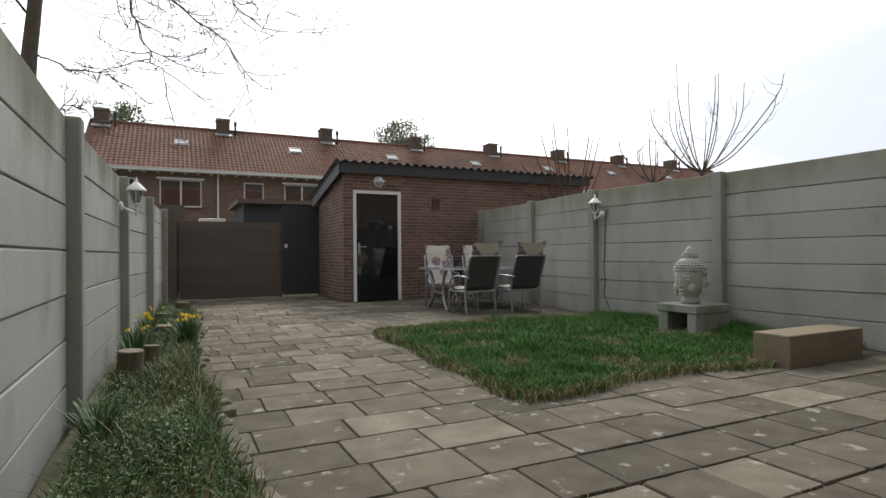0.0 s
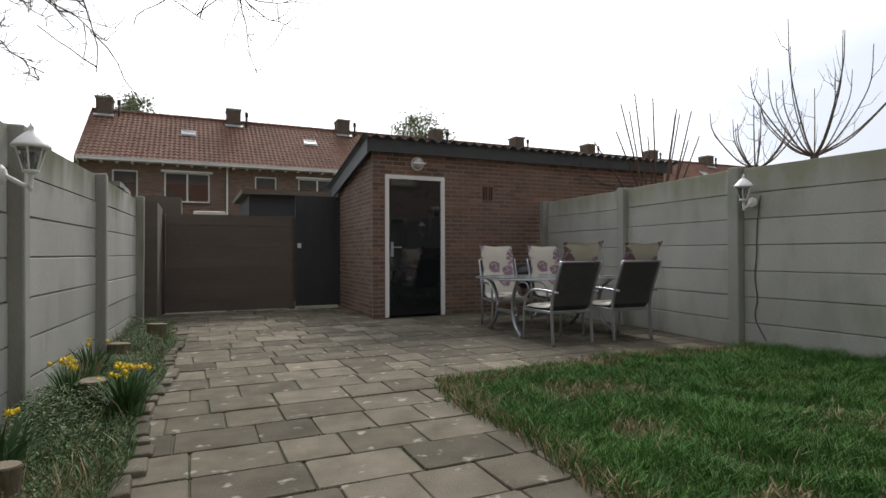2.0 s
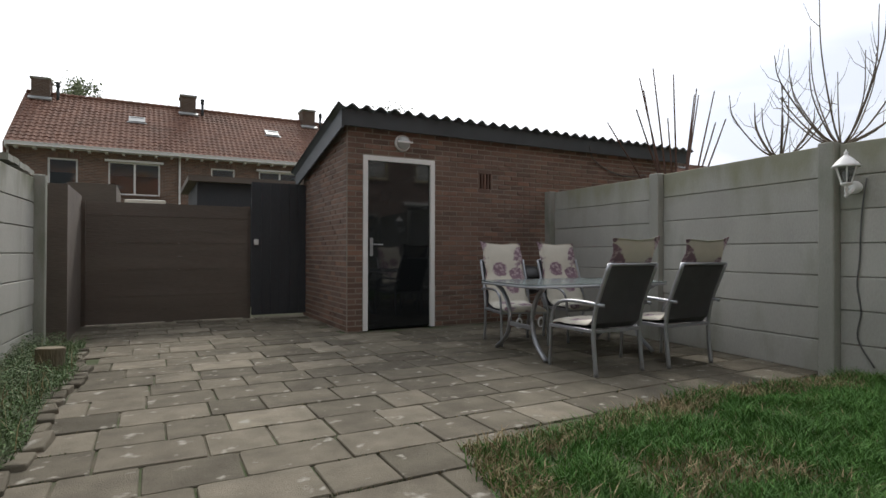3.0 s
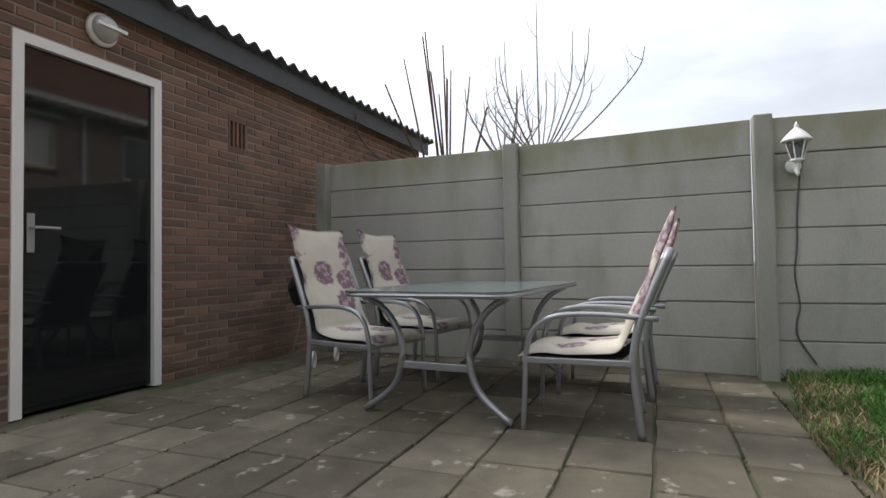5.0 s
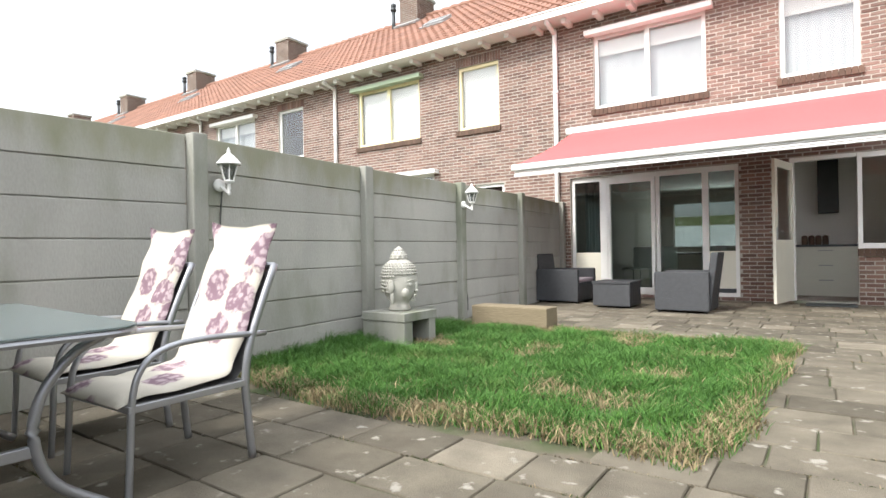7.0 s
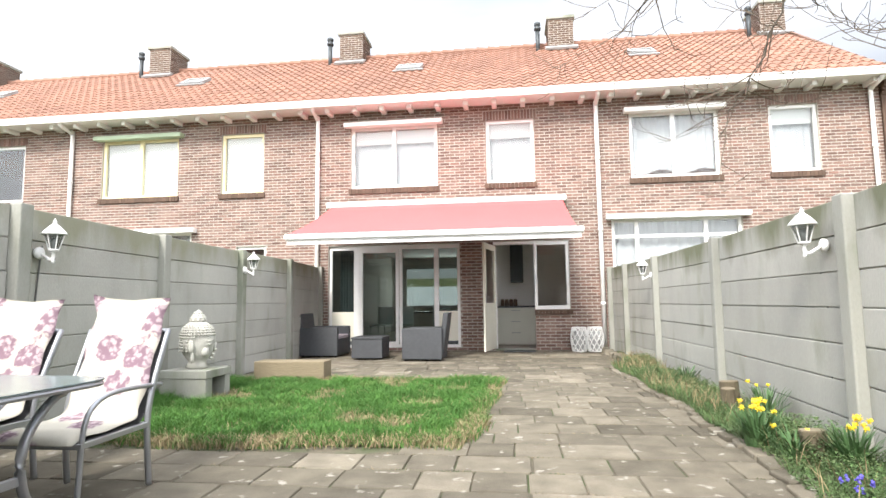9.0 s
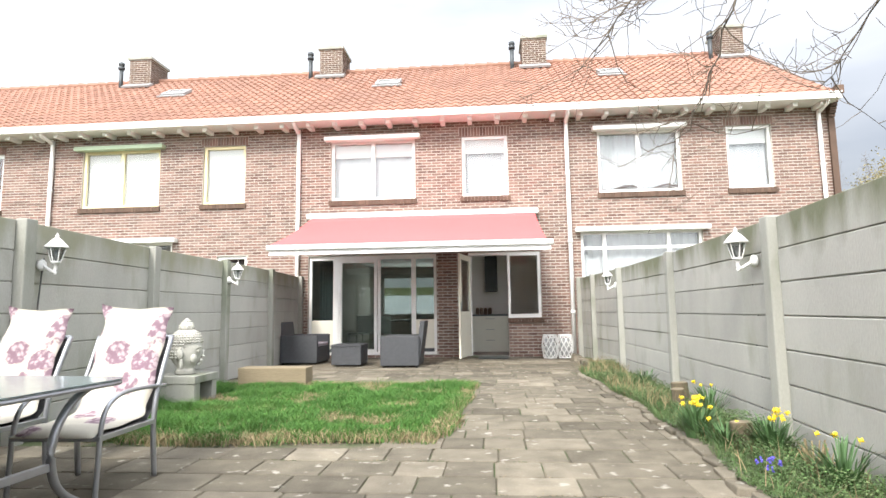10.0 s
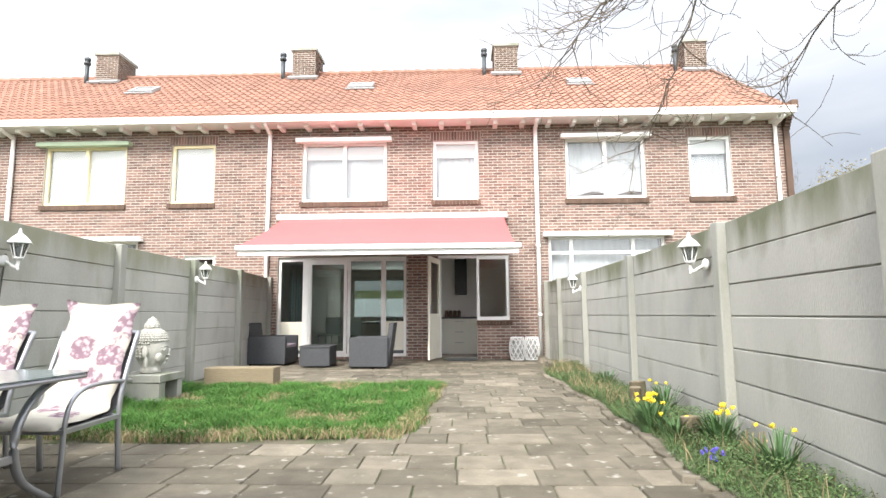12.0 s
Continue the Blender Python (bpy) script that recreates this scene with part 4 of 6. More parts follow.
part("wall", boxes((-1.75, -0.92, 10.25, 11.4, -0.05, 1.76)), M_CONC, sh)
bm = bmesh.new()
for k in range(5):
    box(bm, -1.85, -0.86, 10.2 + 0.26 * k, 10.44 + 0.26 * k, 1.77 + 0.01 * (k % 2), 1.83 + 0.01 * (k % 2))
part("roof_edge", bm, M_CONC_POST, sh)
bm = bmesh.new()
vs = [bm.verts.new(p) for p in ((-0.75, 16.5, 0), (-0.15, 16.5, 0), (0.3, 18.5, 0), (0.3, 18.5, 1.85), (-0.15, 16.5, 2.25), (-0.75, 16.5, 2.35))]
tagged(part("wall_garden", boxes((-1.1, -0.3, 16.4, 18.4, -0.05, 2.25)), M_BROWNWOOD), "weathered timber outbuilding across the alley", "wall", kind="structure")
bm.free()

# Only a white shape shows above the fence; the body below is added.
wb = root("storage_box", "pale lid on an added body, for a white shape behind the board fence", "box")
part("body", boxes((-0.02, 0.44, 13.1, 13.7, -0.05, 1.62), bevel=0.01), M_DKMETAL, wb)
part("lid", boxes((-0.05, 0.47, 13.06, 13.74, 1.621, 1.70), bevel=0.012), M_CREAM, wb)

# ---- awning ----
aw = root("awning", "red fabric awning with a white housing rolled out over the terrace", "awning")
part("housing", boxes((0.06, 5.18, -1.425, -1.26, 3.06, 3.19), bevel=0.03), M_WHITE, aw)
V, F = [], []
n = 16
for i in range(n + 1):
    t = i / n
    y, z = -1.27 + 2.43 * t, 3.08 - 0.90 * t - 0.05 * math.sin(math.pi * t)
    V += [(0.14, y, z), (5.05, y, z)]
F = [(2 * i, 2 * i + 1, 2 * i + 3, 2 * i + 2) for i in range(n)]
raw("fabric", V, F, M_RED, aw, "red awning fabric")
part("front_bar", boxes((0.04, 5.06, 1.14, 1.22, 2.10, 2.19), bevel=0.02), M_WHITE, aw)
bm = bmesh.new()
for k in range(3):
    box(bm, 0.08, 5.02, 1.155, 1.17, 2.075 - 0.032 * k, 2.098 - 0.032 * k)
part("valance", bm, M_BLIND, aw)
for x, s in ((0.5, 1), (4.9, -1)):
    part("arm", tube(bmesh.new(), [(x, -1.3, 3.02), (x + 0.45 * s, -0.1, 2.42), (x + 0.05 * s, 1.15, 2.13)], 0.025, 8), M_WHITE, aw)

# ---- glazed front of the living room, kitchen door and window ----
FY = -1.44
gz = root("sliding_door", "white-framed glass sliding doors with cream lower panels", "door")
x0, x1, z0, z1 = 2.302, 5.168, 0.062, 2.248
bars = [(x0, x0 + 0.06), (2.76, 2.86), (3.55, 3.61), (4.49, 4.62), (x1 - 0.06, x1)]
bm = bmesh.new()
box(bm, x0, x1, FY - 0.14, FY - 0.06, z0, z0 + 0.06)
box(bm, x0, x1, FY - 0.14, FY - 0.06, z1 - 0.09, z1)
for a, b in bars:
    box(bm, a, b, FY - 0.142, FY - 0.058, z0 + 0.06, z1 - 0.09)
part("door_frame", bm, M_WHITE, gz)
bm = boxes((3.63, 3.69, FY - 0.10, FY - 0.04, z0 + 0.06, z1 - 0.09), (4.42, 4.48, FY - 0.10, FY - 0.04, z0 + 0.06, z1 - 0.09), (3.69, 4.42, FY - 0.10, FY - 0.04, z0 + 0.06, z0 + 0.12), (3.69, 4.42, FY - 0.10, FY - 0.04, z1 - 0.16, z1 - 0.09))
part("sliding_leaf", bm, M_WHITE, gz)
for a, b, lo in ((x0 + 0.06, 2.76, 0.82), (2.86, 3.55, z0 + 0.06), (3.69, 4.42, z0 + 0.12), (4.62, x1 - 0.06, 0.82)):
    part("pane", boxes((a, b, FY - 0.106, FY - 0.098, lo, z1 - 0.09)), M_GLASSDIM, gz)
    if lo > 0.5:
        part("lower_panel", boxes((a, b, FY - 0.12, FY - 0.08, 0.20, 0.82)), M_CREAM, gz)
        part("vent_grille", boxes((a, b, FY - 0.12, FY - 0.09, z0 + 0.06, 0.19)), M_DKMETAL, gz)
kw = root("kitchen_window", "white-framed kitchen window beside the open door", "window")
part("window_frame", boxes((0.042, 0.10, FY - 0.12, FY - 0.02, 0.832, 2.248), (0.69, 0.748, FY - 0.12, FY - 0.02, 0.04, 2.248), (0.10, 0.69, FY - 0.12, FY - 0.02, 0.832, 0.91), (0.10, 0.69, FY - 0.12, FY - 0.02, 2.17, 2.248)), M_WHITE, kw)
part("pane", boxes((0.10, 0.69, FY - 0.08, FY - 0.07, 0.91, 2.17)), M_GLASS, kw)
bm = bmesh.new()
for i in range(11):
    box(bm, -0.01 + 0.07 * i, 0.052 + 0.07 * i, FY - 0.1, FY + 0.05, 0.72, 0.828)
part("sill_bricks", bm, M_SILL, kw)
kd = root("kitchen_door", "white kitchen door standing open outwards with an upper glass pane", "door")
part("door_frame", boxes((1.53, 1.588, FY - 0.12, FY - 0.01, 0.03, 2.248), (0.752, 1.53, FY - 0.12, FY - 0.01, 2.19, 2.248)), M_WHITE, kd)
dl = root("door_leaf", "", "")
dl.parent = kd
dl.matrix_basis = pose(1.57, FY + 0.01, 0, 0, 0, 78)
part("stile", boxes((0, 0.10, -0.02, 0.02, 0.05, 2.16), (0.76, 0.88, -0.02, 0.02, 0.05, 2.16), (0.10, 0.76, -0.02, 0.02, 2.05, 2.16), (0.10, 0.76, -0.02, 0.02, 0.05, 0.98)), M_CREAM, dl)
part("pane", boxes((0.10, 0.76, -0.005, 0.005, 0.98, 2.05)), M_GLASS, dl)
bm = boxes((0.80, 0.84, -0.032, 0.032, 0.98, 1.16), bevel=0.004)
tube(bm, [(0.82, -0.07, 1.10), (0.82, 0.07, 1.10)], 0.008, 8)
tube(bm, [(0.82, -0.07, 1.10), (0.70, -0.07, 1.10)], 0.009, 8)
tube(bm, [(0.82, 0.07, 1.10), (0.70, 0.07, 1.10)], 0.009, 8)
part("door_handle", bm, M_ZINC, dl)
tagged(part("doormat", boxes((0.78, 1.40, -1.40, -0.98, 0.004, 0.02)), M_DKMETAL), "dark doormat at the kitchen door", "doormat")
tagged(part("step", boxes((0.76, 1.58, -1.66, -1.40, -0.02, 0.035)), M_CONC_POST), "grey stone threshold", "step", kind="structure")

# rooms
IN = -1.745
tagged(part("floor", boxes((-0.5, 5.3, -9.2, IN, -0.05, 0.03)), M_FLOORIN), "brown laminate floor", "floor", kind="structure")
tagged(part("wall_inside", boxes((2.02, 2.10, -3.6, IN, 0.03, 2.6)), M_ROOM), "grey plaster wall between the kitchen and living room", "wall", kind="structure")
tagged(part("wall_kitchen", boxes((-0.5, 2.02, -3.36, -3.28, 0.03, 2.6)), M_ROOM), "grey plaster back wall of the kitchen", "wall", kind="structure")
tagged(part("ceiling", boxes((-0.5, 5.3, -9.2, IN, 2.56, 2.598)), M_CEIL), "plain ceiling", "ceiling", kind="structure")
kit = root("kitchen_unit", "light grey kitchen base cabinet with drawers and dark worktop", "cabinet")
part("body", boxes((-0.45, 1.62, -3.2, -2.62, 0.03, 0.86)), M_CAB, kit)
for k in range(3):
    part("drawer", boxes((0.75, 1.60, -2.618, -2.60, 0.12 + 0.25 * k, 0.355 + 0.25 * k)), M_CAB, kit)
    part("handle", boxes((1.05, 1.25, -2.60, -2.575, 0.29 + 0.25 * k, 0.305 + 0.25 * k)), M_ZINC, kit)
tagged(part("worktop", boxes((-0.47, 1.64, -3.22, -2.59, 0.862, 0.90)), M_DKMETAL), "dark worktop on the kitchen cabinets", "worktop")
for k in range(4):
    tagged(part("storage_jar", lathe(bmesh.new(), [(0.045, 0), (0.048, 0.02), (0.045, 0.14), (0.02, 0.16)], 12, (1.15 + 0.1 * k, -2.9, 0.90)), M_SILL, smooth=True), "dark storage jar on the worktop", "jar", group="jars on the worktop")
tagged(part("cooker_hood", boxes((0.95, 1.25, -3.275, -3.0, 1.45, 2.5), bevel=0.01), M_DKMETAL), "dark metal cooker hood", "cooker hood")
V, F = [], []
for i in range(31):
    u = 4.62 + 0.42 * i / 30
    V += [(u, -1.85 + 0.03 * math.sin(i * 1.4), 0.08), (u, -1.85 + 0.03 * math.sin(i * 1.4), 2.5)]
tagged(raw("curtain", V, [(2 * i, 2 * i + 2, 2 * i + 3, 2 * i + 1) for i in range(30)], M_CURTAIN), "grey curtain drawn aside in folds", "curtain")
table_in = root("dining_table", "dark indoor dining table", "table")
part("tabletop", boxes((2.5, 4.2, -4.4, -3.6, 0.74, 0.78), bevel=0.005), M_BLACK, table_in)
for x in (2.58, 4.12):
    for y in (-4.32, -3.68):
        part("leg", boxes((x - 0.03, x + 0.03, y - 0.03, y + 0.03, 0.03, 0.74)), M_BLACK, table_in)


def indoor_chair():
    c = root("indoor_chair", "white moulded dining chair on thin legs", "chair", group="chairs at the indoor table")
    bm = boxes((-0.22, 0.22, -0.22, 0.22, 0.43, 0.46), (-0.21, 0.21, -0.25, -0.22, 0.46, 0.88), bevel=0.012)
    part("seat", bm, M_BLIND, c)
    for x in (-0.18, 0.18):
        for y in (-0.18, 0.18):
            part("leg", tube(bmesh.new(), [(x, y, 0.43), (x * 1.1, y * 1.1, 0)], 0.012, 6), M_ZINC, c)
    return c


c0 = indoor_chair()
c0.matrix_basis = pose(3.75, -2.75, 0.03, 0, 0, 10)
copy_thing(c0, pose(4.35, -2.9, 0.03, 0, 0, -15))
copy_thing(c0, pose(2.9, -2.85, 0.03, 0, 0, 190))
# Backdrop slab added for the pale vehicle band visible through the living room.
tagged(part("wall_street", boxes((-2, 9, -16.2, -16.0, 0, 1.75)), M_NETREFL), "pale slab standing in for a vehicle across the street", "wall", kind="structure")
tagged(part("hedge", boxes((-2, 9, -16.6, -16.25, 0, 2.15)), M_COB), "clipped green hedge across the street", "hedge")

# ---- rattan lounge set ----


def rattan_seat(name, label, at, w=0.72, d=0.74):
    """An armchair: seat opens to +x, w deep along x, d wide along y."""
    o = root(name, label, "armchair", at, group="rattan lounge set")
    part("base", boxes((0.10, w, 0.09, d - 0.09, 0.03, 0.33), bevel=0.012), M_RATTAN, o)
    part("armrest", boxes((0, w, 0, 0.09, 0.03, 0.56), bevel=0.015), M_RATTAN, o)
    part("armrest", boxes((0, w, d - 0.09, d, 0.03, 0.56), bevel=0.015), M_RATTAN, o)
    bm = boxes((0, 0.09, 0.091, d - 0.091, 0.03, 0.82), bevel=0.015)
    for v in bm.verts:
        if v.co.z > 0.5:
            v.co.x -= 0.10 * (v.co.z - 0.5) / 0.3
    part("backrest", bm, M_RATTAN, o)
    part("seat_cushion", boxes((0.10, w - 0.01, 0.10, d - 0.10, 0.332, 0.40), bevel=0.02), M_SEATPAD, o)
    for x in (0.05, w - 0.05):
        for y in (0.05, d - 0.05):
            part("foot", lathe(bmesh.new(), [(0.02, 0), (0.022, 0.03)], 8, (x, y, 0)), M_BLACK, o)
    return o


rattan_seat("rattan_armchair", "dark grey woven rattan armchair beside the concrete fence", pose(5.22, 0.05, 0, 0, 0, 180), 0.74, 0.86)
rattan_seat("rattan_armchair", "dark grey woven rattan armchair with its back to the kitchen door", pose(2.42, -0.05, 0), 0.70, 0.74)
ot = root("rattan_footstool", "dark grey woven rattan footstool with a hinged lid", "footstool", group="rattan lounge set")
part("body", boxes((3.52, 4.08, -0.10, 0.48, 0.03, 0.36), bevel=0.012), M_RATTAN, ot)
part("lid", boxes((3.51, 4.09, -0.11, 0.49, 0.362, 0.40), bevel=0.01), M_RATTAN, ot)


def vase():
    v = root("woven_vase", "white open-weave wooden floor vase by the rainwater pipe", "vase", group="white woven vases")
    bm = bmesh.new()
    prof = lambda t: 0.13 + 0.035 * math.sin(math.pi * t)
    for s in (1, -1):
        for k in range(10):
            tube(bm, [((prof(i / 10)) * math.cos(s * 1.6 * i / 10 + k * 0.628), prof(i / 10) * math.sin(s * 1.6 * i / 10 + k * 0.628), 0.012 + 0.46 * i / 10) for i in range(11)], 0.011, 5)
    for z in (0.012, 0.47):
        tube(bm, [(0.13 * math.cos(a * math.pi / 8), 0.13 * math.sin(a * math.pi / 8), z) for a in range(17)], 0.013, 6)
    part("weave", bm, M_WHITE, v)
    part("inner_glass", lathe(bmesh.new(), [(0.09, 0.012), (0.11, 0.2), (0.10, 0.4)], 16), M_FROST, v, smooth=True)
    return v


v0 = vase()
v0.matrix_basis = pose(-0.08, -1.14, 0)
copy_thing(v0, pose(-0.39, -1.16, 0, 0, 0, 20))

# ---- timber block, plinth and stone head ----
tagged(part("timber_block", boxes((3.67, 4.64, 2.78, 3.08, -0.02, 0.25), bevel=0.012), M_TIMBER), "thick weathered timber sleeper lying at the lawn's edge", "sleeper")
pl = root("stone_plinth", "rough grey concrete plinth with an open middle", "plinth")
part("plinth", boxes((4.37, 4.89, 4.20, 4.31, -0.02, 0.24), (4.37, 4.89, 4.57, 4.70, -0.02, 0.24), (4.36, 4.90, 4.19, 4.71, 0.2405, 0.325), bevel=0.008), M_CONC_POST, pl)


def stone_head(at):
    bm = bmesh.new()
    face = [(0.10, 0.0), (0.125, 0.01), (0.105, 0.05), (0.10, 0.085), (0.125, 0.11), (0.158, 0.16), (0.178, 0.22), (0.188, 0.29), (0.188, 0.35), (0.180, 0.40), (0.160, 0.45), (0.120, 0.495), (0.085, 0.52)]
    lathe(bm, face, 32, squash=0.88)
    for v in bm.verts:
        x, y, z = v.co
        if x > 0.02 and 0.08 < z < 0.40:
            v.co.x = x * 1.06
            v.co.y = y * 0.94
    lathe(bm, [(0.085, 0.51), (0.088, 0.55), (0.07, 0.585), (0.045, 0.61), (0.03, 0.63), (0.012, 0.648), (0.004, 0.652)], 20)

    def blob(c, s, rot=(0, 0, 0), sub=2):
        bmesh.ops.create_icosphere(bm, subdivisions=sub, radius=1, matrix=pose(*c, *rot) @ Matrix.Diagonal((*s, 1)))

    blob((0.195, 0, 0.235), (0.022, 0.016, 0.055), (0, 14, 0))
    blob((0.205, 0, 0.205), (0.024, 0.024, 0.014))
    blob((0.188, 0, 0.158), (0.022, 0.036, 0.010))
    blob((0.184, 0, 0.143), (0.022, 0.028, 0.010))
    blob((0.165, 0, 0.112), (0.028, 0.034, 0.022))
    for s in (1, -1):
        blob((0.165, 0.062 * s, 0.270), (0.022, 0.040, 0.016))
        blob((0.172, 0.062 * s, 0.259), (0.016, 0.036, 0.005))
        tube(bm, curve_pts([(0.196, 0.02 * s, 0.292), (0.186, 0.06 * s, 0.312), (0.150, 0.112 * s, 0.296)], 4), 0.006, 5)
        blob((0.118, 0.088 * s, 0.185), (0.045, 0.045, 0.06))
        blob((-0.01, 0.168 * s, 0.245), (0.038, 0.022, 0.075))
        blob((0.005, 0.165 * s, 0.135), (0.022, 0.018, 0.065))
    # rows of curls over the skull and the topknot
    for r in range(9):
        el = radians(4 + 10 * r)
        nring = max(6, int(36 * math.cos(el)))
        for k in range(nring):
            a = 2 * math.pi * (k + 0.5 * (r % 2)) / nring
            z = 0.335 + 0.175 * math.sin(el)
            rr = 0.196 * math.cos(el) ** 0.75
            if math.cos(a) > 0.15 and r < 1:
                continue
            blob((rr * math.cos(a), rr * 0.90 * math.sin(a), z), (0.015, 0.015, 0.014), sub=1)
    for r in range(4):
        for k in range(20):
            a = 2 * math.pi * k / 20
            if math.cos(a) < 0.1:
                blob((0.19 * math.cos(a), 0.168 * math.sin(a), 0.30 - 0.034 * r), (0.018, 0.018, 0.016), sub=1)
    for r in range(4):
        for k in range(10):
            a = 2 * math.pi * (k + 0.5 * (r % 2)) / 10
            rr = (0.088, 0.082, 0.064, 0.042)[r]
            blob((rr * math.cos(a), rr * math.sin(a), 0.53 + 0.028 * r), (0.014, 0.014, 0.014), sub=1)
    return tagged(part("stone_head_statue", bm, M_STONE, at=at, smooth=True), "grey cast-stone head with curled hair on a concrete plinth", "statue")


stone_head(pose(4.61, 4.47, 0.326, 0, 0, 190) @ Matrix.Diagonal((0.93, 0.93, 0.97, 1)))

# ---- garden dining set ----
TZ = 0.665


def garden_table(at):
    t = root("garden_table", "frosted glass garden table on curved grey metal legs", "table", at)
    bm = bmesh.new()
    hx, hy, c = 0.80, 0.48, 0.13
    ring = []
    for cx, cy, a0 in ((hx - c, hy - c, 0), (-hx + c, hy - c, 90), (-hx + c, -hy + c, 180), (hx - c, -hy + c, 270)):
        for k in range(6):
            a = radians(a0 + 18 * k)
            ring.append((cx + c * math.cos(a), cy + c * math.sin(a)))
    vs = [bm.verts.new((x, y, TZ)) for x, y in ring]
    g = bm.faces.new(vs)
    r = bmesh.ops.extrude_face_region(bm, geom=[g])
    for v in r["geom"]:
        if isinstance(v, bmesh.types.BMVert):
            v.co.z += 0.007
    part("tabletop", bm, M_TABLEGLASS, t, "greenish frosted glass top")
    bm = bmesh.new()
    rim = [Vector((x * 0.985, y * 0.985, TZ - 0.014)) for x, y in ring]
    tube(bm, rim + rim[:1], 0.013, 6)
    part("rim", bm, M_ALU, t)
    for sx in (1, -1):
        for sy in (1, -1):
            pts = curve_pts([(0.62 * sx, 0.43 * sy, TZ - 0.02), (0.60 * sx, 0.31 * sy, TZ - 0.09), (0.59 * sx, 0.22 * sy, 0.45), (0.59 * sx, 0.195 * sy, 0.31), (0.59 * sx, 0.25 * sy, 0.15), (0.60 * sx, 0.42 * sy, 0.017)], 6)
            part("leg", tube(bmesh.new(), pts, 0.018, 8, flat=1.3), M_ALU, t, smooth=True)
    for sx in (1, -1):
        part("stretcher", boxes((0.585 * sx - 0.012, 0.585 * sx + 0.012, -0.195, 0.195, 0.25, 0.29), bevel=0.004), M_ALU, t)
    return t


def table_glass():
    m = mat("frosted_table_glass", (0.22, 0.27, 0.27), 0.18, var=0.06, scale=8, bump=0.02)
    bs = m.node_tree.nodes["Principled BSDF"]
    bs.inputs["Transmission Weight"].default_value = 0.35
    return m


M_TABLEGLASS = table_glass()


def garden_chair(seed):
    """Seat faces +y; origin between the feet."""
    c = root("garden_chair", "grey metal garden armchair with a floral cream cushion", "chair", group="chairs round the garden table")
    rng = random.Random(seed)
    w = 0.25
    for s in (1, -1):
        x = w * s
        part("back_leg", tube(bmesh.new(), curve_pts([(x, -0.28, 0.0), (x, -0.26, 0.18), (x, -0.25, 0.36), (x, -0.29, 0.55), (x, -0.42, 0.86)], 6), 0.0155, 8, flat=1.2), M_ALU, c, smooth=True)
        part("front_leg", tube(bmesh.new(), curve_pts([(x, 0.26, 0.0), (x, 0.25, 0.2), (x, 0.24, 0.38), (x, 0.20, 0.49), (x, 0.10, 0.548), (x, -0.08, 0.56), (x, -0.36, 0.545)], 6), 0.0135, 8), M_ALU, c, smooth=True)
        part("side_rail", boxes((x - 0.012, x + 0.012, -0.25, 0.26, 0.325, 0.352), bevel=0.003), M_ALU, c)
    part("cross_rail", boxes((-w, w, 0.235, 0.26, 0.325, 0.35), bevel=0.003), M_ALU, c)
    part("cross_rail", boxes((-w, w, -0.262, -0.24, 0.325, 0.35), bevel=0.003), M_ALU, c)
    part("top_rail", tube(bmesh.new(), [(-w, -0.42, 0.855), (w, -0.42, 0.855)], 0.012, 8), M_ALU, c, smooth=True)
    bm = bmesh.new()
    pth = [(-0.42, 0.85), (-0.36, 0.70), (-0.295, 0.54), (-0.255, 0.40), (-0.20, 0.352), (0.0, 0.345), (0.25, 0.352)]
    rows = [[bm.verts.new((u, y, z)) for u in (-0.235, 0.235)] for y, z in pth] 
    for a, b in zip(rows, rows[1:]):
        bm.faces.new((a[0], a[1], b[1], b[0]))
    r = bmesh.ops.solidify(bm, geom=bm.faces[:], thickness=0.006)
    part("sling", bm, M_MESHFAB, c)
    # padded cushion with flattened, uneven surface
    pth = [Vector((0, y, z)) for y, z in ((-0.455, 1.05), (-0.432, 0.95), (-0.385, 0.83), (-0.33, 0.69), (-0.275, 0.56), (-0.225, 0.45), (-0.18, 0.385), (-0.08, 0.368), (0.06, 0.364), (0.18, 0.366), (0.285, 0.345))]
    P = curve_pts(pth, 4)
    nu = 12
    V, F = [], []
    for side in (1, 0):
        for i, p in enumerate(P):
            t = (P[min(i + 1, len(P) - 1)] - P[max(i - 1, 0)]).normalized()
            nrm = Vector((0, -t.z, t.y)) * -1
            if nrm.y + nrm.z < 0:
                nrm = -nrm
            for k in range(nu + 1):
                u = -1 + 2 * k / nu
                edge = (1 - u ** 6) ** 0.5 * (1 - (2 * i / (len(P) - 1) - 1) ** 10) ** 0.5
                puff = 0.020 + 0.016 * abs(math.sin(math.pi * i / 11.0)) + 0.006 * noise.noise(Vector((u * 3, i * 0.5, seed)))
                flare = 0.035 * max(0, 1 - i / 4) * (1 if u > 0.5 else 0.3)
                d = (puff * edge * 0.95 + 0.006) if side else 0.002
                V.append((u * (0.225 + 0.008 * math.sin(i * 0.8 + seed) + flare), p.y + nrm.y * d + 0.01 * (u * u) * (0.8 if i < 12 else 0), p.z + nrm.z * d + (0.07 * max(0, u - 0.6) * max(0, 1 - i / 3) - 0.02 * max(0, 0.6 - abs(u)) * max(0, 1 - i / 3))))
    w2 = nu + 1
    n = len(P)
    for i in range(n - 1):
        for k in range(nu):
            a = i * w2 + k
            F.append((a, a + 1, a + w2 + 1, a + w2))
            b = n * w2 + a
            F.append((b, b + w2, b + w2 + 1, b + 1))
    for i in range(n - 1):
        for k in (0, nu):
            a, b = i * w2 + k, n * w2 + i * w2 + k
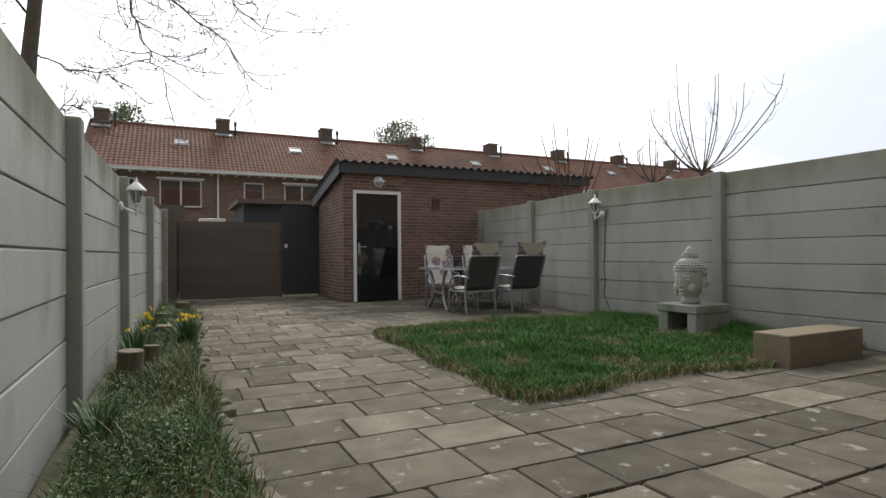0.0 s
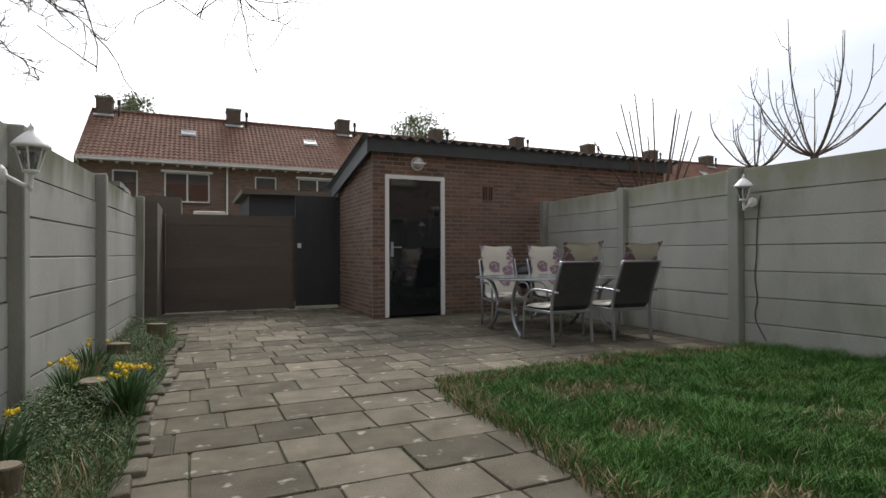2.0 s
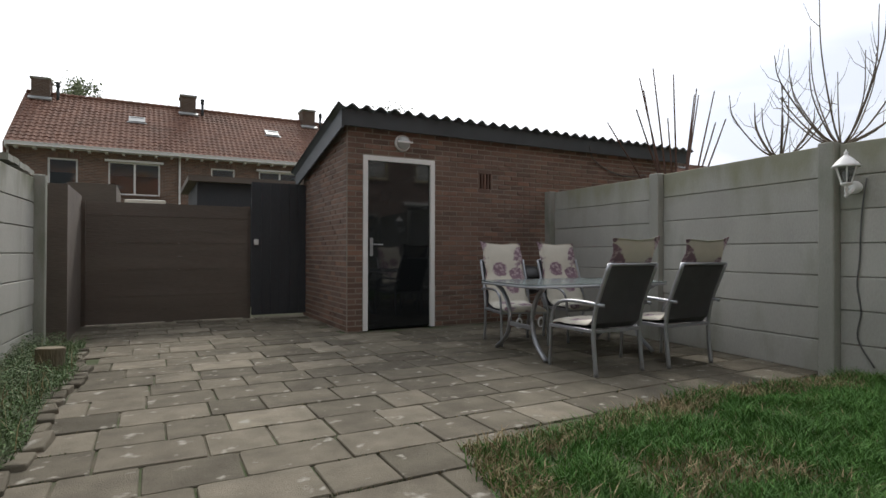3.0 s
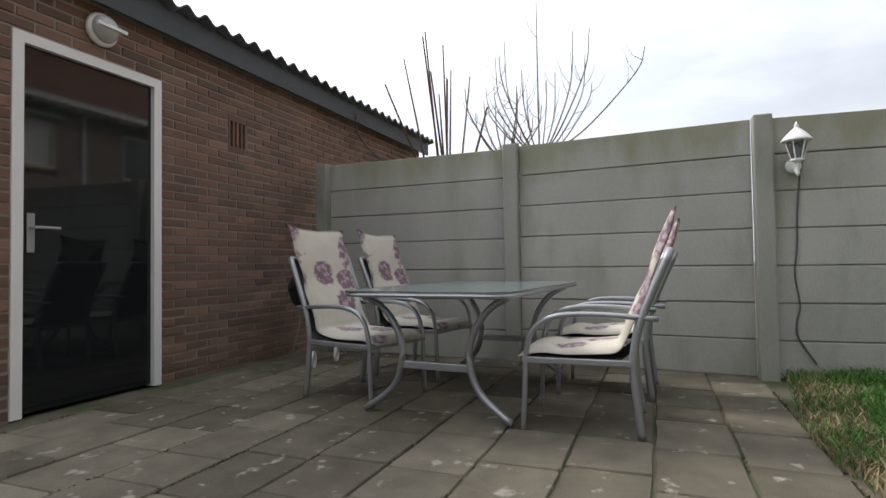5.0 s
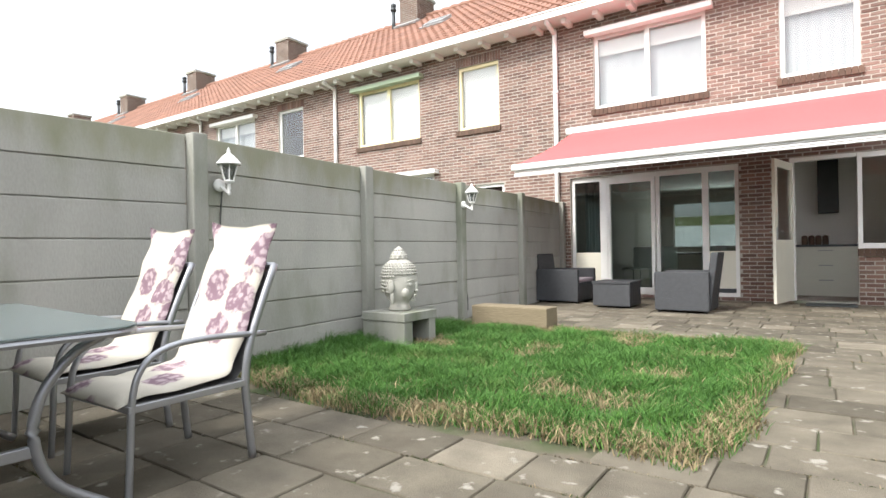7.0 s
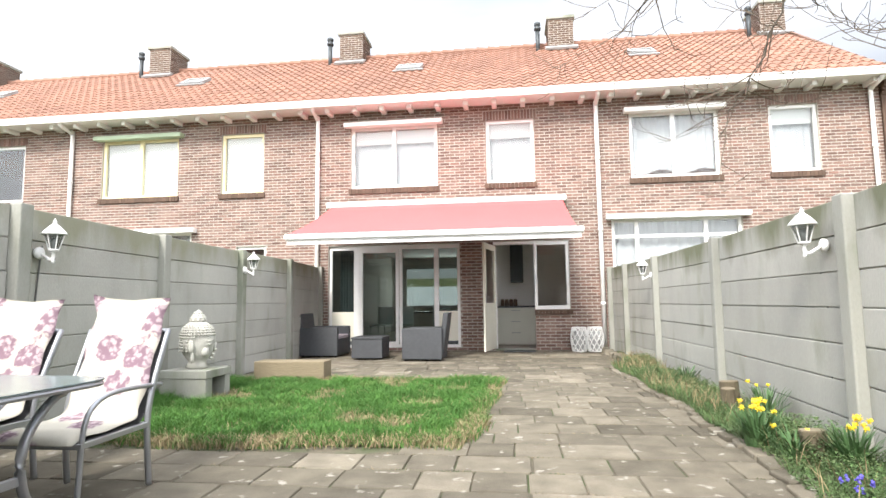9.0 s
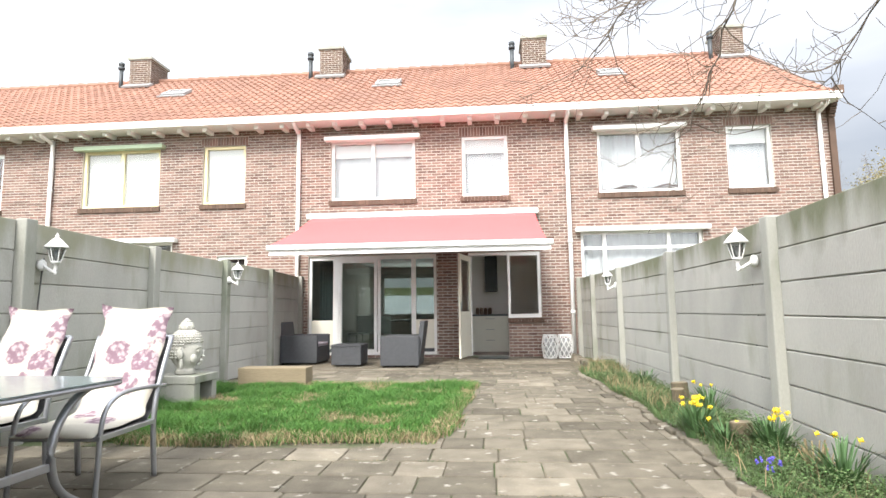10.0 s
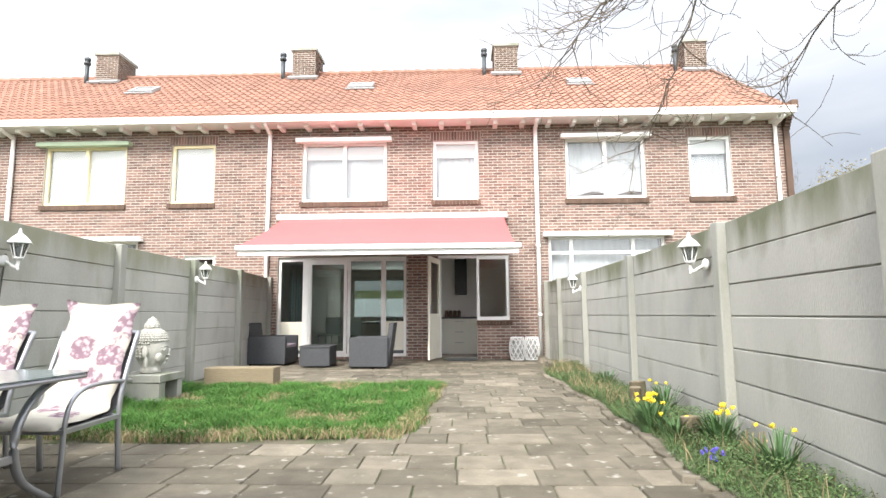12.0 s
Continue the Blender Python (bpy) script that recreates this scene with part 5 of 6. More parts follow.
            F.append((a, a + w2, b + w2, b))
    for k in range(nu):
        for i in (0, n - 1):
            a, b = i * w2 + k, n * w2 + i * w2 + k
            F.append((a, a + 1, b + 1, b))
    me = bpy.data.meshes.new("cushion")
    me.from_pydata(V, [], F)
    me.update()
    part_me("cushion", me, M_FLORAL, c, "cream cushion printed with purple flowers", smooth=True)
    return c


garden_table(pose(3.88, 8.15, 0, 0, 0, -4))
CHAIRS = [(3.50, 7.46, 1), (4.27, 7.41, -2), (3.67, 8.80, 166), (4.42, 8.72, 170)]
for i, (x, y, a) in enumerate(CHAIRS):
    ch = garden_chair(i + 1)
    ch.matrix_basis = pose(x, y, 0.0, 0, 0, a)

# ---- kettle barbecue ----
bq = root("kettle_barbecue", "small black kettle barbecue in the corner by the shed", "barbecue", pose(4.62, 9.83, 0))
part("bowl", lathe(bmesh.new(), [(0.02, 0.40), (0.12, 0.43), (0.19, 0.50), (0.215, 0.58), (0.22, 0.60)], 24), M_BLACK, bq, smooth=True)
part("lid", lathe(bmesh.new(), [(0.225, 0.60), (0.215, 0.66), (0.17, 0.73), (0.09, 0.77), (0.02, 0.78)], 24), M_BLACK, bq, smooth=True)
for k in range(3):
    a = radians(120 * k + 200)
    part("leg", tube(bmesh.new(), [(0.12 * math.cos(a), 0.12 * math.sin(a), 0.46), (0.27 * math.cos(a), 0.27 * math.sin(a), 0.04)], 0.01, 6), M_ZINC, bq)
for dx in (-0.17, 0.17):
    bm = bmesh.new()
    tube(bm, [(0.06 * math.cos(a * math.pi / 8), 0, 0.06 + 0.06 * math.sin(a * math.pi / 8)) for a in range(17)], 0.012, 6)
    part("wheel", bm, M_BLIND, bq, at=pose(dx - 0.12, -0.18, 0, 0, 0, 20))

# ---- lawn ----
tagged(raw("lawn_soil", [(lawn_left(3.06 + 3.2 * i / 20) + 0.07 if s == 0 else 5.09, 3.06 + 3.2 * i / 20, 0.006) for i in range(21) for s in (0, 1)], [(2 * i, 2 * i + 1, 2 * i + 3, 2 * i + 2) for i in range(20)], M_COB), "mossy soil under the lawn", "lawn", kind="structure")


def blades(name, spots, material, label, category, h=(0.05, 0.10), w=0.006, lean=0.7, seed=3):
    rng = np.random.default_rng(seed)
    V, F = [], []
    for x, y, z, s in spots:
        hh = rng.uniform(*h) * s
        a, l = rng.uniform(0, 2 * math.pi), rng.uniform(0.1, lean) * hh
        b = rng.uniform(0, math.pi)
        dx, dy = math.cos(b) * w * 0.5, math.sin(b) * w * 0.5
        lx, ly = math.cos(a) * l, math.sin(a) * l
        n = len(V)
        V += [(x - dx, y - dy, z), (x + dx, y + dy, z), (x + lx * 0.35 + dx * 0.8, y + ly * 0.35 + dy * 0.8, z + hh * 0.6), (x + lx * 0.35 - dx * 0.8, y + ly * 0.35 - dy * 0.8, z + hh * 0.6), (x + lx, y + ly, z + hh)]
        F += [(n, n + 1, n + 2, n + 3), (n + 3, n + 2, n + 4)]
    return tagged(raw(name, V, F, material), label, category, kind="stuff")


rng = np.random.default_rng(1)
spots, dry = [], []
for _ in range(116000):
    y = rng.uniform(2.85, 6.48)
    x = rng.uniform(1.2, 5.09)
    if y < 3.04 and 3.89 < x < 5.0:
        continue
    e = min(x - lawn_left(y), y - 2.97 - 0.08 * math.sin(x * 3), 6.35 + 0.08 * math.sin(x * 2.3) - y)
    if e < 0.12 * (rng.random() - 0.6):
        continue
    k = noise.noise(Vector((x * 1.7, y * 1.7, 0)))
    tall = max(0.35, 0.75 + 0.55 * k + 0.7 * noise.noise(Vector((x * 4.5, y * 4.5, 3)))) + (0.35 if x > 4.6 else 0)
    if (e < 0.10 + 0.22 * max(0.0, noise.noise(Vector((x * 2.3, y * 2.3, 7)))) + (0.12 if y > 5.5 else 0) and rng.random() < 0.5) or (k < -0.36 and rng.random() < 0.25) or rng.random() < 0.03:
        dry.append((x, y, 0.0, 0.6 + 0.4 * rng.random()))
    else:
        spots.append((x, y, 0.0, tall))
blades("grass", spots, M_GRASS, "rough uneven green grass of the small lawn", "grass", (0.06, 0.11), 0.005, 1.5)
blades("dry_grass", dry, M_DRYGRASS, "straw-coloured dead grass among the lawn", "grass", (0.04, 0.09), 0.008, 1.4, seed=8)

# ---- flower bed ----
tagged(raw("bed_soil", [(bed_edge(-1.0 + 11.6 * i / 40) if s else -0.93, -1.0 + 11.6 * i / 40, 0.012 if s else 0.03) for i in range(41) for s in (0, 1)], [(2 * i, 2 * i + 1, 2 * i + 3, 2 * i + 2) for i in range(40)], M_COB), "dark soil of the narrow flower bed", "flower bed", kind="structure")


def bed_plants():
    rng = np.random.default_rng(12)
    V, F, G, D = [], [], [], []
    for _ in range(52000):
        y = rng.uniform(0.6, 10.4)
        e = bed_edge(y)
        x = rng.uniform(-0.9, e + 0.04)
        k = noise.noise(Vector((x * 2, y * 1.2, 5)))
        kind = noise.noise(Vector((x * 1.1, y * 0.8, 9)))
        if rng.random() < (0.86 if y > 5.6 else 0.45):
            hh = max(0.04, 0.11 + 0.14 * k) * (1.0 if x < e - 0.12 else 0.45)
            n = len(V)
            s = rng.uniform(0.006, 0.014)
            a, t = rng.uniform(0, 6.28), rng.uniform(0.2, 0.9)
            z = 0.02 + hh * rng.random()
            c, d = math.cos(a) * s, math.sin(a) * s
            V += [(x - c, y - d, z), (x + d * 0.6, y - c * 0.6, z + s * t), (x + c, y + d, z + s * 0.4), (x - d * 0.6, y + c * 0.6, z + s * t)]
            F.append((n, n + 1, n + 2, n + 3))
        else:
            G.append((x, y, 0.015, 0.9 + 0.6 * k))
        if rng.random() < 0.012 or (y < 2.2 and rng.random() < 0.05) or (3.2 < y < 5.2 and x > e - 0.25 and rng.random() < 0.05):
            D.append((x, y, 0.015, 1.1))
    tagged(raw("ground_cover", V, F, M_LEAF), "low leafy ground cover in the flower bed", "plants", kind="stuff")
    blades("bed_grass", G, M_LEAF, "tufts of grass in the flower bed", "grass", (0.06, 0.13), 0.005, 1.6, seed=4)
    blades("dry_stalks", D, M_DRYGRASS, "dry stalks and dead grass in the flower bed", "grass", (0.06, 0.20), 0.006, 1.1, seed=5)


bed_plants()


def daffodils(x, y, n_leaf, n_flower, h, seed):
    d = root("daffodil_clump", "clump of daffodils in the flower bed", "flowers", pose(x, y, 0.01), group="daffodil clumps")
    rng = random.Random(seed)
    V, F = [], []
    for _ in range(n_leaf):
        a, r = rng.uniform(0, 6.28), rng.uniform(0, 0.09)
        bx, by = r * math.cos(a), r * math.sin(a)
        l, hh = rng.uniform(0.03, 0.19), h * rng.uniform(0.45, 1.05)
        w = 0.0055
        px, py = -math.sin(a) * w, math.cos(a) * w
        n = len(V)
        for t, ww in ((0, 1), (0.5, 1), (0.85, 0.8)):
            q = l * t * t
            V += [(bx + math.cos(a) * q - px * ww, by + math.sin(a) * q - py * ww, hh * t), (bx + math.cos(a) * q + px * ww, by + math.sin(a) * q + py * ww, hh * t)]
        V.append((bx + math.cos(a) * l, by + math.sin(a) * l, hh * 0.97))
        F += [(n, n + 1, n + 3, n + 2), (n + 2, n + 3, n + 5, n + 4), (n + 4, n + 5, n + 6)]
    raw("leaves", V, F, M_DAFFLEAF, d)
    for _ in range(n_flower):
        a, r = rng.uniform(0, 6.28), rng.uniform(0.0, 0.13)
        c = Vector((r * math.cos(a), r * math.sin(a), h * rng.uniform(0.85, 1.1)))
        m = pose(*c, rng.uniform(50, 80), 0, rng.uniform(0, 360))
        bm = bmesh.new()
        mid = bm.verts.new(m @ Vector((0, 0, 0)))
        for k in range(6):
            a0 = radians(60 * k)
            q = [m @ Vector((0.010 * math.cos(a0 - 0.5), 0.010 * math.sin(a0 - 0.5), 0.003)), m @ Vector((0.025 * math.cos(a0), 0.025 * math.sin(a0), 0.0)), m @ Vector((0.010 * math.cos(a0 + 0.5), 0.010 * math.sin(a0 + 0.5), 0.003))]
            bm.faces.new([mid] + [bm.verts.new(p) for p in q])
        tube(bm, [m @ Vector((0, 0, 0)), m @ Vector((0, 0, 0.022))], [0.008, 0.012], 7)
        part("flower", bm, M_DAFF, d)
    return d


daffodils(-0.41, 6.16, 190, 15, 0.28, 1)
daffodils(-0.80, 5.35, 110, 3, 0.30, 2)
daffodils(-0.50, 6.45, 70, 2, 0.20, 3)
daffodils(-0.74, 6.62, 150, 10, 0.27, 6)
daffodils(-0.74, 7.35, 90, 3, 0.28, 4)
daffodils(-0.82, 3.2, 60, 0, 0.22, 5)


def stalk_tuft(x, y):
    """Cut dry stems of last year's growth standing in a tuft."""
    o = root("dry_stem_tuft", "tuft of cut dry tan stems in the flower bed", "plant stems", pose(x, y, 0))
    rng = random.Random(9)
    bm = bmesh.new()
    for _ in range(24):
        a, q = rng.uniform(0, 6.28), rng.uniform(0, 0.06)
        l, t = rng.uniform(0.10, 0.24), rng.uniform(0.02, 0.10)
        tube(bm, [(q * math.cos(a), q * math.sin(a), 0), ((q + t) * math.cos(a), (q + t) * math.sin(a), l)], [0.006, 0.0045], 5)
    part("stems", bm, M_DRYGRASS, o)["kind"] = "stuff"


stalk_tuft(-0.74, 7.1)


def blue_flowers(x, y):
    o = root("blue_flower_clump", "small clump of blue-violet spring flowers in the flower bed", "flowers", pose(x, y, 0))
    rng = random.Random(5)
    stems, heads = bmesh.new(), bmesh.new()
    for _ in range(9):
        px, py, h = rng.uniform(-0.05, 0.05), rng.uniform(-0.10, 0.10), rng.uniform(0.09, 0.15)
        tube(stems, [(px, py, 0), (px + 0.01, py, h)], 0.002, 4)
        for k in range(3):
            z = h - 0.010 * k
            tube(heads, [(px + 0.01, py, z), (px + 0.01 + rng.uniform(-0.014, 0.014), py + rng.uniform(-0.014, 0.014), z - 0.006)], [0.007, 0.004], 5)
    part("stems", stems, M_DAFFLEAF, o)
    part("flower_head", heads, M_BLUE, o)


blue_flowers(-0.46, 7.15)


def log(x, y, r, h, seed, lean=4):
    o = root("log_stump", "weathered upright log stump in the flower bed", "log", pose(x, y, 0, random.Random(seed).uniform(-lean, lean), 3, 0), group="log stumps")
    bm = bmesh.new()
    rng = random.Random(seed)
    lathe(bm, [(r * 1.06, -0.02), (r * 1.02, h * 0.3), (r * 0.97, h * 0.7), (r, h)], 18)
    for v in bm.verts:
        f = 1 + 0.06 * noise.noise(Vector((v.co.x * 20, v.co.y * 20, seed)))
        v.co.x *= f
        v.co.y *= f
    part("bark", bm, M_LOG, o, smooth=False)
    part("cut_end", lathe(bmesh.new(), [(r * 0.93, h - 0.01), (r * 0.92, h + 0.006)], 18), M_LOGEND, o)


for i, (x, y, r, h) in enumerate(((-0.80, 4.62, 0.085, 0.23), (-0.68, 4.92, 0.06, 0.21), (-0.62, 6.45, 0.075, 0.19), (-0.42, 9.2, 0.10, 0.20), (-0.68, 8.3, 0.10, 0.14))):
    log(x, y, r, h, i)

# edge stones of the bed
rng2 = random.Random(21)
y = -1.2
for k in range(60):
    L = rng2.uniform(0.10, 0.24)
    x = bed_edge(y) + 0.04 if y > 1.2 else -0.55
    tagged(part("edging_stone", boxes((-0.07, 0.07, -L / 2, L / 2, -0.03, 0.03 if y > 0.8 else 0.09), bevel=0.012), M_PAVER, at=pose(x + rng2.uniform(-0.02, 0.02), y + L / 2, 0, rng2.uniform(-6, 6), rng2.uniform(-6, 6), rng2.uniform(-14, 14))), "rough stone edging the flower bed", "stone", group="edging stones")
    y += L + rng2.uniform(0.02, 0.06)
    if y > 10.3:
        break

# ---- trees ----


def bare_tree(name, label, start, dir0, length, r0, levels, seed, spread=0.6, droop=0.0, kids=(4, 6), keep=None):
    """Trunk given as points; limbs branch from it into ever thinner twigs."""
    rng = random.Random(seed)
    o = root(name, label, "tree", pose(*start))
    limb, twig = bmesh.new(), bmesh.new()

    def grow(p, d, L, r, lev):
        n = 7 if lev < 3 else 5
        pts, rad = [p.copy()], [r]
        dd = d.copy()
        for i in range(n):
            dd = (dd + Vector((rng.uniform(-1, 1), rng.uniform(-1, 1), rng.uniform(-1, 1))) * 0.33 + Vector((0, 0, (-droop * 0.10 if lev < 3 else 0.12)))).normalized()
            pts.append(pts[-1] + dd * L / n)
            rad.append(max(r * (1 - 0.72 * (i + 1) / n), 0.0026))
        tube(limb if lev < 2 else twig, pts, rad, 7 if lev < 1 else (5 if lev < 2 else 3))
        if lev >= levels:
            return
        for k in range(rng.randint(*kids)):
            t = rng.uniform(0.3, 0.98)
            i = min(int(t * n), n - 1)
            q = pts[i].lerp(pts[i + 1], t * n - i)
            side = Vector((rng.uniform(-1, 1), rng.uniform(-1, 1), rng.uniform(-0.6, 0.8))).normalized()
            nd = (dd * (1 - spread) + side * spread).normalized()
            grow(q, nd, L * rng.uniform(0.42, 0.66), max(rad[i] * 0.6, 0.004), lev + 1)

    return o, grow, limb, twig


def finish_tree(o, limb, twig, m1=None, m2=None):
    part("trunk", limb, m1 or M_BARK, o, smooth=True)
    part("twig_crown", twig, m2 or M_TWIG, o, smooth=False)["kind"] = "stuff"


# large bare tree leaning over the left fence
o, grow, limb, twig = bare_tree("bare_tree", "tall bare tree with drooping twigs beyond the concrete fence", (-2.12, 8.3, -0.05), None, 0, 0, 4, 31, 0.6, droop=0.9, kids=(4, 6))
trunk = curve_pts([(0, 0, 0), (0.05, 0, 1.5), (0.0, 0.05, 3.0), (0.12, 0, 4.6), (0.05, 0, 6.5), (0.3, 0.1, 8.2)], 4)
tube(limb, trunk, [0.13 - 0.10 * i / (len(trunk) - 1) for i in range(len(trunk))], 12)
rng5 = random.Random(77)
for ctrl, r0, r1, n_twigs, length in (
        ([(0, 0, 4.4), (0.5, -1.0, 4.7), (1.1, -1.8, 4.1), (1.8, -2.2, 3.8), (2.3, -2.4, 3.3)], 0.024, 0.005, 24, 0.75),
        ([(0, 0, 4.8), (0.9, -0.1, 4.7), (1.9, -0.1, 4.1), (2.6, -0.2, 3.35)], 0.024, 0.005, 24, 0.75),
        ([(0, 0, 3.9), (-0.1, -1.1, 4.0), (0.1, -2.0, 3.5), (0.3, -2.7, 2.95)], 0.016, 0.004, 13, 0.6),
        ([(0, 0, 5.0), (0.7, -1.1, 4.8), (1.15, -2.1, 3.7), (1.35, -2.5, 2.9), (1.6, -2.9, 2.35)], 0.016, 0.003, 15, 0.6),
        ([(0, 0, 5.4), (0.8, -0.7, 5.4), (1.5, -1.5, 4.8), (1.6, -2.2, 3.9)], 0.020, 0.004, 18, 0.7),
        ([(0, 0, 2.85), (0.3, -0.1, 2.75), (0.6, -0.2, 2.75), (0.9, -0.2, 2.5)], 0.010, 0.004, 9, 0.35),
        ([(0, 0, 3.2), (-0.3, 0.1, 3.4), (-0.7, 0.0, 3.9), (-0.8, 0.0, 4.6)], 0.020, 0.006, 10, 0.5),
        ([(0, 0, 3.5), (0.4, 0.1, 3.3), (0.9, 0.2, 3.3), (1.3, 0.2, 3.0)], 0.012, 0.004, 12, 0.45),
        ([(0, 0, 3.0), (-0.3, -0.5, 2.9), (-0.5, -1.0, 3.2), (-0.4, -1.6, 3.3)], 0.012, 0.004, 10, 0.45),
        ([(0, 0, 6.0), (0.9, 0.4, 6.6), (1.6, 0.7, 7.0), (2.2, 0.8, 7.2)], 0.03, 0.006, 12, 0.9),
        ([(0, 0, 5.6), (-0.8, 0.4, 6.2), (-1.5, 0.6, 6.9), (-1.8, 0.8, 7.6)], 0.03, 0.006, 12, 0.9),
        ([(0.1, 0, 6.6), (0.2, -0.7, 7.2), (0.5, -1.3, 7.8), (0.7, -1.6, 8.4)], 0.03, 0.006, 12, 0.9)):
    P = curve_pts([Vector(c) for c in ctrl], 5)
    P = [p + Vector((rng5.uniform(-1, 1), rng5.uniform(-1, 1), rng5.uniform(-1, 1))) * 0.035 * min(i, 1) for i, p in enumerate(P)]
    tube(limb, P, [r0 + (r1 - r0) * i / (len(P) - 1) for i in range(len(P))], 6)
    for k in range(int(n_twigs * 1.5)):
        i = rng5.randint(len(P) // 4, len(P) - 2)
        along = (P[i + 1] - P[i]).normalized()
        side = Vector((rng5.uniform(-1, 1), rng5.uniform(-1, 1), rng5.uniform(-0.9, 0.5))).normalized()
        grow(P[i].lerp(P[i + 1], rng5.random()), (along * 0.8 + side * 0.8).normalized(), length * rng5.uniform(0.6, 1.25), 0.0065, 3)
finish_tree(o, limb, twig)


def pollard(x, y, z, label, n, L, seed, r=0.07):
    rng = random.Random(seed)
    o = root("pollarded_tree", label, "tree", pose(x, y, -0.05))
    limb, twig = bmesh.new(), bmesh.new()
    tube(limb, [(0, 0, 0), (0.03, 0, z * 0.5), (0, 0, z), (0, 0, z + 0.12)], [r, r * 0.9, r * 0.85, r * 1.1], 10)
    for k in range(n):
        a = 2 * math.pi * k / n + rng.uniform(-0.3, 0.3)
        out = rng.uniform(0.25, 1.0)
        l = L * rng.uniform(0.6, 1.1)
        c = [Vector((0, 0, z + 0.05)), Vector((math.cos(a) * out * 0.45 * l * 0.6, math.sin(a) * out * 0.45 * l * 0.6, z + 0.16 * l)), Vector((math.cos(a) * out * 0.6 * l, math.sin(a) * out * 0.6 * l, z + 0.5 * l)), Vector((math.cos(a) * out * 0.66 * l, math.sin(a) * out * 0.66 * l, z + l * (1.05 - 0.4 * out)))]
        P = curve_pts(c, 5)
        tube(twig, P, [0.018 - 0.012 * i / (len(P) - 1) for i in range(len(P))], 5)
        for _ in range(3):
            i = rng.randint(4, len(P) - 3)
            b = P[i]
            d = Vector((rng.uniform(-1, 1), rng.uniform(-1, 1), rng.uniform(0.2, 1))).normalized()
            tube(twig, [b, b + d * 0.2, b + d * 0.35 + Vector((0, 0, 0.15))], [0.006, 0.004, 0.002], 4)
    finish_tree(o, limb, twig)


pollard(10.4, 9.0, 2.7, "pollarded bare tree with long curved shoots in the neighbouring garden", 16, 2.6, 5)
pollard(9.2, 9.3, 2.45, "small pollarded bare tree with curved shoots next door", 10, 1.5, 8, 0.05)
sb = root("bare_shrub", "bare shrub with tall straight reddish shoots beyond the fence", "shrub", pose(7.0, 9.45, -0.05))
bm = bmesh.new()
rng3 = random.Random(14)
for k in range(13):
    a = rng3.uniform(0, 6.28)
    d = rng3.uniform(0.1, 1.6)
    top = rng3.uniform(2.7, 3.9)
    pts = [(rng3.uniform(-0.1, 0.1), rng3.uniform(-0.1, 0.1), 0), (d * 0.3 * math.cos(a), d * 0.2 * math.sin(a), 1.6), (d * math.cos(a), d * 0.5 * math.sin(a), top)]
    tube(bm, curve_pts(pts, 4), [0.026 - 0.0022 * i for i in range(9)], 5)
part("shoot_cluster", bm, M_SHOOT, sb)["kind"] = "stuff"


def leafy_crown(name, label, x, y, h, r, n, material, seed, leaf=0.16, flat=1.0, trunk=True):
    rng = random.Random(seed)
    o = root(name, label, "tree", pose(x, y, -0.05))
    limb, twig = bmesh.new(), bmesh.new()
    tube(limb, [(0, 0, 0), (0.1, 0, h * 0.4), (0, 0, h * 0.75)], [0.22, 0.16, 0.05], 8)
    V, F = [], []
    clumps = []
    for k in range(46):
        d = Vector((rng.gauss(0, 1), rng.gauss(0, 1), rng.gauss(0, 0.9))).normalized() * r * rng.uniform(0.25, 1.05)
        c = Vector((d.x, d.y, h - r * flat + d.z * flat))
        clumps.append(c)
        tube(twig, [(0, 0, h * 0.45), c * 0.6 + Vector((0, 0, h * 0.2)), c], [0.05, 0.03, 0.01], 4)
    for _ in range(n):
        c = rng.choice(clumps)
        p = c + Vector((rng.gauss(0, 1), rng.gauss(0, 1), rng.gauss(0, 1))) * r * 0.13
        a = Vector((rng.uniform(-1, 1), rng.uniform(-1, 1), rng.uniform(-1, 1))).normalized() * leaf
        b = a.orthogonal().normalized() * leaf * 0.6
        q = len(V)
        V += [tuple(p - a), tuple(p + b), tuple(p + a), tuple(p - b)]
        F.append((q, q + 1, q + 2, q + 3))
    part("trunk", limb, M_BARK, o)
    part("branches", twig, M_TWIG, o)
    raw("crown", V, F, material, o)["kind"] = "stuff"


leafy_crown("leafing_tree", "tree just coming into leaf behind the far terrace", 19.5, 50.5, 14.4, 3.3, 5000, M_FARLEAF, 3, 0.16)
leafy_crown("leafing_tree", "smaller tree coming into leaf behind the far roof", -4.6, 50.5, 13.3, 2.2, 2600, M_FARLEAF, 4, 0.12)
leafy_crown("olive_shrub", "olive-brown bushy tree beyond the end house", -17.3, -14, 7.2, 3.0, 26000, M_HEDGE, 6, 0.055, 0.7)
leafy_crown("olive_shrub", "olive-brown bushy tree beyond the end house", -20.5, -15, 6.2, 3.9, 8000, M_HEDGE, 7, 0.07, 0.7)
for k, (x, y, s) in enumerate(((-16, -16, 0), (-20, -14, 1), (-13, -14, 2))):
    o, grow, limb, twig = bare_tree("bare_tree", "bare tree beyond the end house", (x, y, -0.05), None, 0, 0, 4, 60 + k, 0.5, kids=(4, 6))
    tube(limb, [(0, 0, 0), (0.1, 0, 2.2), (0, 0.1, 6.3)], [0.13, 0.09, 0.03], 8)
    for j in range(7):
        a = 0.9 * j
        grow(Vector((0.05, 0, 2.4 + 0.5 * j)), Vector((math.cos(a) * 0.6, math.sin(a) * 0.6, 0.9)).normalized(), 2.0, 0.028, 1)
    finish_tree(o, limb, twig)

